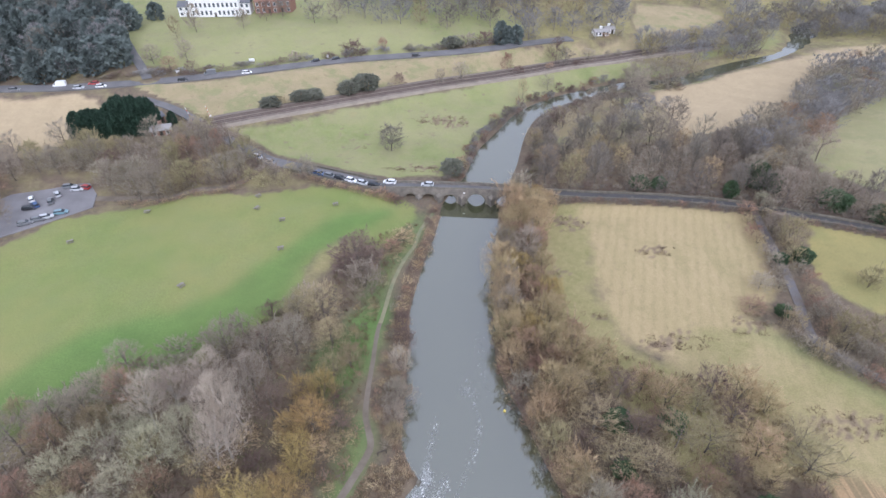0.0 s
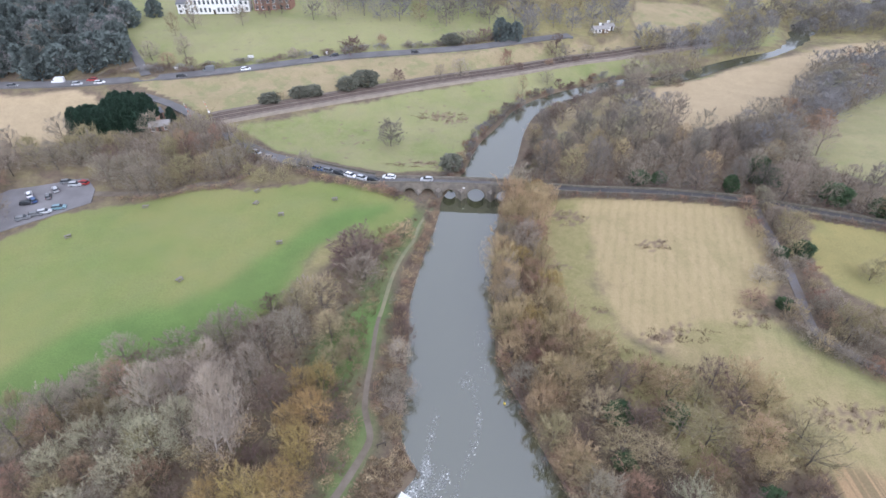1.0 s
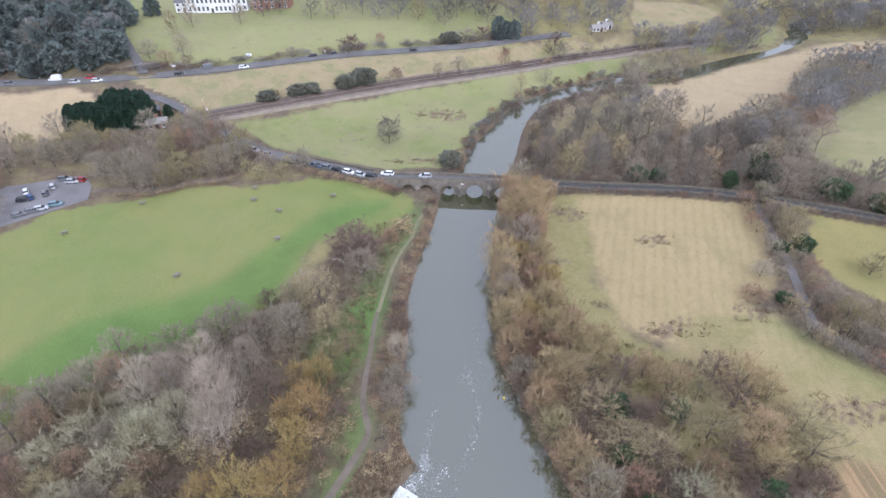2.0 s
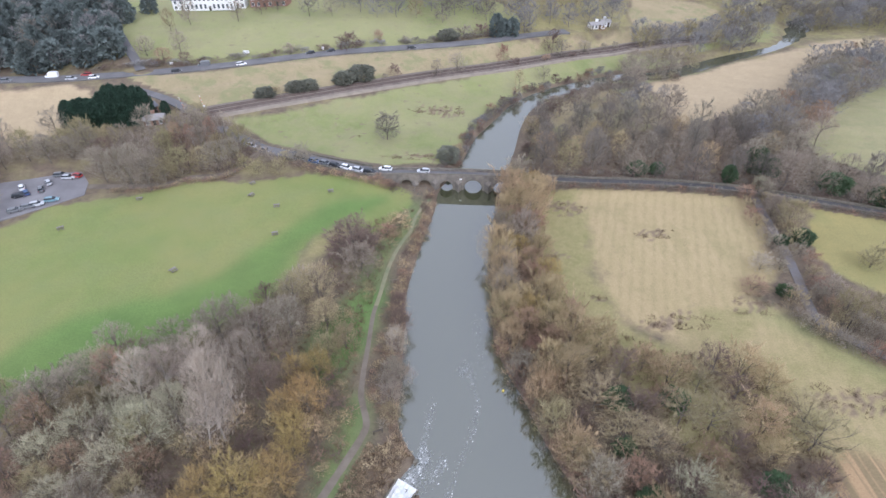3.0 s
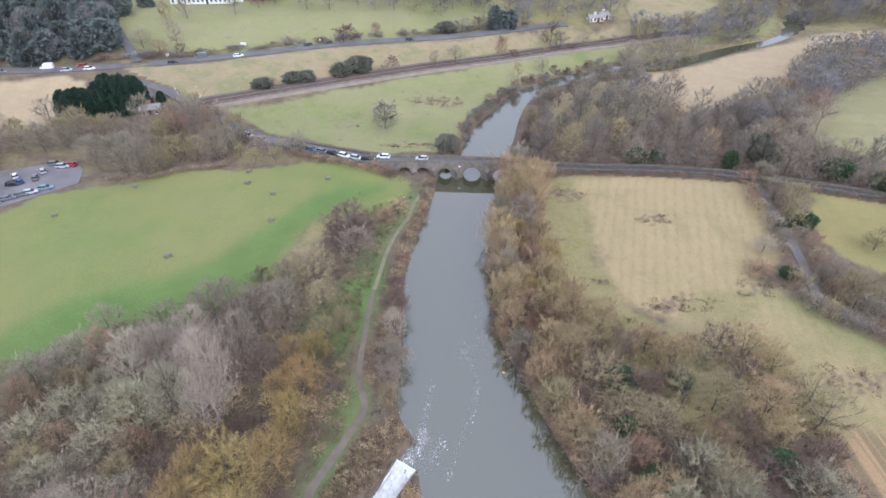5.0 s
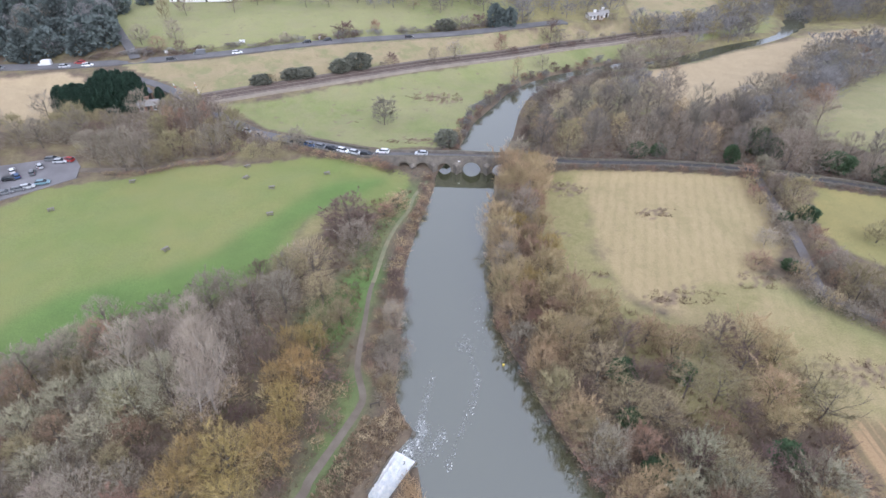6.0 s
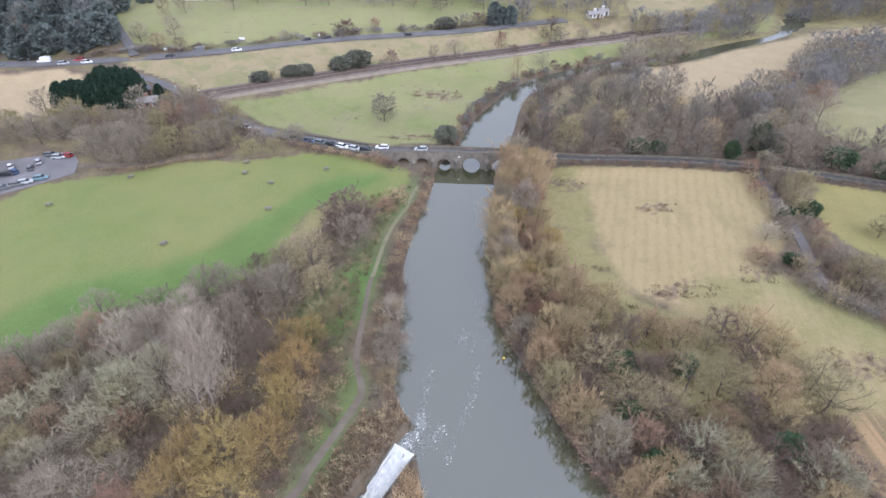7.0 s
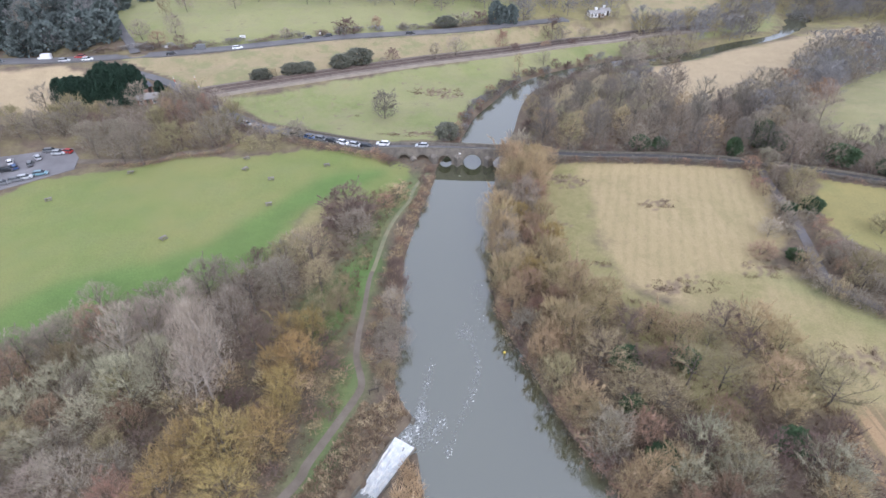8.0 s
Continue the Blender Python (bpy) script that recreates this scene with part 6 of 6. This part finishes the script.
first_table = picnic_table((-48.6, 134.5), 0.3)
for xy, t in (((-72.2, 117.6), 1.0), ((-51.5, 149.6), 0.2), ((-96.6, 154.1), 0.1), ((-113.1, 137.5), 0.6), ((-61.3, 156.2), 1.2), ((-35.8, 158.6), 0.4), ((-62.9, 163.8), 0.9)):
    copy_thing(first_table, pose(xy[0], xy[1], ground_height(*xy), 0, 0, math.degrees(t)))


# ---- vehicles ----
def loft(stations, mat_name):
    """A body lofted through cross-sections: (x, half width at sill, half width at top, sill, top)."""
    g = Geo()
    vs = []
    for x, wb, wt, zb, zt in stations:
        zm = zb + (zt - zb) * 0.55
        wm = max(wb, wt) * 1.0
        vs += [(x, -wb, zb), (x, -wm, zm), (x, -wt, zt), (x, wt, zt), (x, wm, zm), (x, wb, zb)]
    fs = []
    for i in range(len(stations) - 1):
        o = 6 * i
        fs += [(o + k, o + (k + 1) % 6, o + 6 + (k + 1) % 6, o + 6 + k) for k in range(6)]
    fs += [tuple(range(5, -1, -1)), tuple(6 * (len(stations) - 1) + k for k in range(6))]
    g.add(vs, fs)
    return g


def vehicle(kind, paint, place):
    """A car or van, built once for each colour; its front points along x."""
    label = {"car": f"{paint} hatchback car {place}", "van": f"{paint} panel van {place}", "estate": f"{paint} estate car {place}"}[kind]
    root = thing("van" if kind == "van" else "car", (0, 0, 0), 0, label, "van" if kind == "van" else "car", "vehicles")
    P = CAR_PAINT[paint]
    if kind == "van":
        body = [(-2.6, 0.92, 0.88, 0.35, 2.2), (-1.0, 0.97, 0.90, 0.3, 2.35), (1.0, 0.97, 0.88, 0.3, 2.3), (1.45, 0.96, 0.82, 0.3, 1.75), (2.0, 0.95, 0.80, 0.3, 1.15), (2.55, 0.86, 0.70, 0.38, 0.95)]
        cab = [(0.85, 0.90, 0.80, 1.35, 2.12), (1.35, 0.94, 0.80, 1.2, 1.86), (1.95, 0.90, 0.78, 1.05, 1.24)]
        wx = (-1.6, 1.65)
    else:
        back = -2.15 if kind == "car" else -2.35
        body = [(back, 0.78, 0.74, 0.38, 0.92), (back + 0.35, 0.86, 0.80, 0.26, 0.98), (-0.8, 0.89, 0.82, 0.22, 0.98), (0.7, 0.89, 0.80, 0.22, 0.95), (1.5, 0.86, 0.76, 0.24, 0.84), (2.1, 0.72, 0.62, 0.34, 0.66)]
        cab = [(back + 0.2, 0.76, 0.56, 0.9, 1.28), (back + 0.6, 0.80, 0.60, 0.9, 1.42), (-0.2, 0.80, 0.62, 0.9, 1.47), (0.4, 0.80, 0.60, 0.9, 1.38), (1.15, 0.76, 0.60, 0.86, 0.92)]
        wx = (-1.3, 1.35)
    part("body", loft(body, "body"), P, root)
    glass = part("cabin_glass", loft(cab, "cabin_glass"), CAR_GLASS, root, "dark tinted windows")
    if kind != "van":
        roof = [(back + 0.45, 0.56, 0.54, 1.385, 1.435), (-0.2, 0.62, 0.58, 1.45, 1.50), (0.35, 0.58, 0.55, 1.385, 1.43)]
        part("roof", loft(roof, "roof"), P, root)
    for x in wx:
        for s in (-1, 1):
            bm = bmesh.new()
            bmesh.ops.create_cone(bm, cap_ends=True, segments=14, radius1=0.33, radius2=0.33, depth=0.22)
            bmesh.ops.rotate(bm, verts=bm.verts, cent=(0, 0, 0), matrix=Matrix.Rotation(radians(90), 3, "X"))
            bmesh.ops.translate(bm, verts=bm.verts, vec=(x, s * 0.80, 0.33))
            me = bpy.data.meshes.new("wheel")
            bm.to_mesh(me)
            bm.free()
            me.materials.append(TYRE)
            wheel = part("wheel", me, None, root, "black tyre")
            g = Geo()
            g.tube([(x, s * 0.90, 0.33), (x, s * 0.925, 0.33)], [0.21, 0.19], 10)
            part("rim", g, RIM, wheel, "alloy rim")
    for s in (-1, 1):
        g = Geo()
        g.box((body[-1][0] - 0.06, s * 0.52, 0.62 if kind != "van" else 0.8), (0.14, 0.30, 0.14))
        part("headlight", g, LAMP_GLASS, root, "clear headlight")
        g = Geo()
        g.box((body[0][0] + 0.03, s * 0.66, 0.75 if kind != "van" else 1.0), (0.1, 0.16, 0.18))
        part("tail_light", g, LAMP_RED, root, "red tail light")
        g = Geo()
        g.box((0.75 if kind != "van" else 1.35, s * 0.98, 0.98 if kind != "van" else 1.35), (0.12, 0.18, 0.12))
        part("mirror", g, P, root)
    return root


MADE = {}


def put_vehicle(kind, paint, place, xy, z, turn):
    key = (kind, paint, place)
    m = pose(xy[0], xy[1], z, 0, 0, math.degrees(turn))
    if key not in MADE:
        MADE[key] = vehicle(kind, paint, place)
        MADE[key].matrix_basis = m
    else:
        copy_thing(MADE[key], m)


def on_road(line, xy, side, lift, flip=False):
    """A place on a road, in its left or right lane: point, height and heading."""
    d, al = off_line(np.array([xy[0]]), np.array([xy[1]]), line)
    i = min(int(al[0]), len(line) - 2)
    a, b = line[i], line[i + 1]
    t = al[0] - i
    h = math.atan2(b[1] - a[1], b[0] - a[0])
    p = (a[0] + (b[0] - a[0]) * t - math.sin(h) * side, a[1] + (b[1] - a[1]) * t + math.cos(h) * side)
    return p, a[2] + (b[2] - a[2]) * t + lift, h + (math.pi if flip else 0)


for kind, paint, xy, side, flip in (("car", "black", (-48.7, 180.1), -1.3, False), ("car", "blue", (-43.2, 176.7), -1.3, False), ("estate", "grey", (-38.9, 175.0), -1.3, False), ("car", "black", (-35.2, 173.2), -1.3, False), ("car", "white", (-31.1, 170.7), -1.3, False),
                                    ("car", "silver", (-26.6, 169.3), -1.3, False), ("estate", "black", (-22.6, 168.4), -1.3, False), ("estate", "white", (-18.3, 168.1), 1.2, True), ("car", "silver", (-5.3, 167.0), 0.6, True), ("car", "grey", (-62.2, 188.3), -1.3, False), ("car", "silver", (-68.2, 191.3), -1.3, False)):
    p, z, h = on_road(ROAD_W, xy, side, 0.07, flip)
    put_vehicle(kind, paint, "on the lane by the bridge", p, z, h)
for kind, paint, xy, side, flip in (("van", "white", (-163.8, 234.3), 2.0, True), ("car", "silver", (-155.1, 234.3), -2.0, False), ("car", "red", (-150.6, 236.1), 2.0, True), ("car", "white", (-146.9, 237.0), -2.0, False), ("car", "grey", (-179.3, 229.6), -2.0, False),
                                    ("estate", "white", (-89.6, 254.5), -2.0, False), ("car", "black", (-115.3, 245.4), -2.0, False), ("van", "grey", (-104.7, 249.4), 2.0, True), ("car", "black", (-50.8, 267.4), 2.0, True), ("car", "black", (-59.7, 264.3), 2.0, True), ("car", "black", (-13.7, 277.9), -2.0, False)):
    p, z, h = on_road(MAIN_ROAD, xy, side, 0.1, flip)
    put_vehicle(kind, paint, "on the main road", p, z, h)
for kind, paint, xy, t in (("car", "white", (-138.2, 160.9), 2.2), ("car", "black", (-135.8, 155.7), 0.3), ("car", "blue", (-134.9, 157.4), 2.4), ("car", "silver", (-131.2, 164.1), 2.3), ("car", "grey", (-131.2, 159.8), 2.1), ("car", "silver", (-126.1, 167.4), 0.1), ("car", "red", (-124.1, 168.5), 2.9), ("car", "teal", (-124.0, 153.1), 0.3), ("car", "silver", (-127.3, 150.5), 0.4),
                           ("car", "grey", (-129.2, 149.2), 0.4), ("estate", "grey", (-129.6, 169.2), 0.2), ("car", "grey", (-132.2, 147.0), 0.5)):
    put_vehicle(kind, paint, "in the car park", xy, 1.73, t)


# ---- buildings ----
def sash(parent, x, y, z, w, h, wall_y=-1):
    """A window: frame with a pane and a sill, in a wall that faces -y."""
    f = Geo()
    ring = []
    for yy in (y - 0.12, y + 0.02):
        for e in (0.12, 0.0):
            ring += [(x - w / 2 - e, yy, z - h / 2 - e), (x + w / 2 + e, yy, z - h / 2 - e), (x + w / 2 + e, yy, z + h / 2 + e), (x - w / 2 - e, yy, z + h / 2 + e)]
    quads = []
    for k in range(4):
        m = (k + 1) % 4
        quads += [(k, m, 4 + m, 4 + k), (8 + m, 8 + k, 12 + k, 12 + m), (m, k, 8 + k, 8 + m), (4 + k, 4 + m, 12 + m, 12 + k)]
    f.add(ring, quads)
    win = part("window", f, WHITE_PAINT, parent)
    p = Geo()
    p.box((x, y - 0.01, z), (w, 0.04, h))
    part("pane", p, PANE, win, "dark window pane")
    s = Geo()
    s.box((x, y - 0.12, z - h / 2 - 0.12), (w + 0.4, 0.3, 0.12))
    part("sill", s, WHITE_PAINT, win)


def house(xy, turn, w, d, h, pitch, wall, roof, bays, storeys, label, hip=False, chimneys=1, door=True):
    root = thing("house", (xy[0], xy[1], ground_height(*xy) - 0.1), turn, label, "house")
    g = Geo()
    g.box((0, 0, h / 2), (w, d, h))
    part("wall", g, wall, root)
    r = Geo()
    e = 0.45
    inset = d / 2 if hip else 0
    r.add([(-w / 2 - e, -d / 2 - e, h), (w / 2 + e, -d / 2 - e, h), (w / 2 + e, d / 2 + e, h), (-w / 2 - e, d / 2 + e, h), (-w / 2 - e + inset, 0, h + pitch), (w / 2 + e - inset, 0, h + pitch),
           (-w / 2 - e, -d / 2 - e, h - 0.15), (w / 2 + e, -d / 2 - e, h - 0.15), (w / 2 + e, d / 2 + e, h - 0.15), (-w / 2 - e, d / 2 + e, h - 0.15)],
          [(0, 1, 5, 4), (1, 2, 5), (2, 3, 4, 5), (3, 0, 4), (6, 7, 1, 0), (7, 8, 2, 1), (8, 9, 3, 2), (9, 6, 0, 3), (9, 8, 7, 6)])
    ro = part("roof", r, roof, root)
    for k in range(chimneys):
        c = Geo()
        x = -w / 2 + w * (k + 0.7) / (chimneys + 0.4)
        c.box((x, 0.4, h + pitch * 0.9), (1.3, 0.8, 2.2))
        c.box((x, 0.4, h + pitch * 0.9 + 1.15), (1.5, 1.0, 0.16))
        part("chimney", c, BRICK if wall is not WHITE_PAINT else wall, ro)
    sh = h / storeys
    for s in range(storeys):
        for b in range(bays):
            x = -w / 2 + w * (b + 0.5) / bays
            if door and s == 0 and b == bays // 2:
                dg = Geo()
                dg.box((x, -d / 2 - 0.03, 1.1), (1.2, 0.1, 2.2))
                dr = part("door", dg, WOOD_DARK, root, "dark front door")
                k = Geo()
                k.box((x + 0.45, -d / 2 - 0.11, 1.05), (0.08, 0.08, 0.2))
                part("handle", k, RIM, dr)
                continue
            sash(root, x, -d / 2 - 0.01, s * sh + sh * 0.55, min(1.3, w / bays * 0.5), sh * 0.55)
    return root


mansion = house((-120.4, 318.6), 0.06, 25, 12, 11.5, 2.6, WHITE_PAINT, SLATE, 11, 3, "large white stuccoed mansion above the parkland", True, 4)
for x in (-12.2, 12.2, 0):
    g = Geo()
    g.box((x, -6.15, 5.8), (0.9 if x else 7.6, 0.34, 11.6))
    if x == 0:
        g = Geo()
        g.prism([(-4, 11.5), (4, 11.5), (0, 13.6)], 1, -6.5, -5.0)
    part("pediment" if x == 0 else "pilaster", g, WHITE_PAINT, mansion)
g = Geo()
for z in (4.0, 7.8, 11.55):
    g.box((0, -6.12, z), (25.2, 0.3, 0.26))
part("string_course", g, WHITE_PAINT, mansion)
house((-107.2, 321.2), 0.05, 8, 8, 6, 2.4, WHITE_PAINT, SLATE, 3, 2, "low white wing beside the mansion", False, 1)
house((-95.3, 323.8), 0.1, 12, 8, 6, 3.2, BRICK, ROOF_TILE, 4, 2, "red brick house beside the mansion", False, 2)
house((-86.6, 326.2), -0.1, 10, 8, 6, 3.0, BRICK, ROOF_TILE, 3, 2, "red brick cottage beside the mansion", False, 1)
house((-134.7, 316.0), 0.06, 9, 8, 5.0, 2.0, WHITE_PAINT, SLATE, 3, 2, "low white wing against the mansion", False, 1)
house((84.4, 312.5), 0.15, 8, 5, 2.3, 1.0, WHITE_PAINT, PALE_ROOF, 4, 1, "white bungalow with pale roof by the wood", False, 1)
house((89.4, 315.8), 0.15, 5, 5, 2.4, 1.1, WHITE_PAINT, PALE_ROOF, 2, 1, "white cottage with pale roof by the wood", False, 1)
house((-110.5, 204.8), 0.3, 7, 4.5, 2.4, 1.5, BRICK, PALE_ROOF, 3, 1, "crossing keeper's cottage with a pale roof", False, 1)
house((-115.1, 213.0), 0.9, 4, 4, 2.6, 1.5, BRICK, SLATE, 2, 1, "small brick outhouse behind the conifer screen", False, 1)


def crossing_pole(xy, tilt, h, label):
    root = thing("barrier_pole", (xy[0], xy[1], ground_height(*xy)), 0, label, "barrier")
    for k in range(6):
        g = Geo()
        a, b = k / 6, (k + 1) / 6
        g.tube([(tilt * a * h, 0, 0.9 + a * h), (tilt * b * h, 0, 0.9 + b * h)], [0.075, 0.065], 6)
        part("band", g, (RED_PAINT, WHITE_PAINT)[k % 2], root)
    g = Geo()
    g.box((0, 0, 0.6), (0.7, 0.6, 1.3))
    part("machine_box", g, WHITE_PAINT, root)


crossing_pole((-101.4, 213.2), -0.25, 6.0, "raised red and white level crossing pole")
crossing_pole((-95.9, 218.2), -0.2, 4.5, "raised red and white crossing pole by the railway")


def board(xy, w, h, label):
    root = thing("notice_board", (xy[0], xy[1], ground_height(*xy)), 0.1, label, "sign")
    g = Geo()
    g.box((0, 0, 0.6 + h / 2), (w, 0.12, h))
    part("panel", g, WHITE_PAINT, root)
    for x in (-w * 0.4, w * 0.4):
        g = Geo()
        g.box((x, 0.1, 0.5), (0.12, 0.12, 1.2))
        part("post", g, WOOD_GREY, root)


board((-89.8, 264.7), 2.6, 1.3, "plain white board standing in the park field")
board((-119.8, 251.4), 1.4, 1.0, "small white road sign at the junction")
board((-55.5, 271.8), 1.0, 1.4, "small white road sign by the main road")


def wooden_pole(xy, h):
    root = thing("pole", (xy[0], xy[1], ground_height(*xy) - 0.1), 0, "dark weathered wooden pole beside the farm lane", "pole")
    g = Geo()
    g.tube([(0, 0, 0), (0.05, 0, h * 0.5), (0.12, 0.02, h)], [0.16, 0.14, 0.11], 8)
    part("shaft", g, WOOD_DARK, root)
    g = Geo()
    g.tube([(0.12, 0.02, h), (0.12, 0.02, h + 0.08)], [0.15, 0.05], 8)
    part("cap", g, WOOD_GREY, root)


wooden_pole((92.9, 89.9), 4.2)
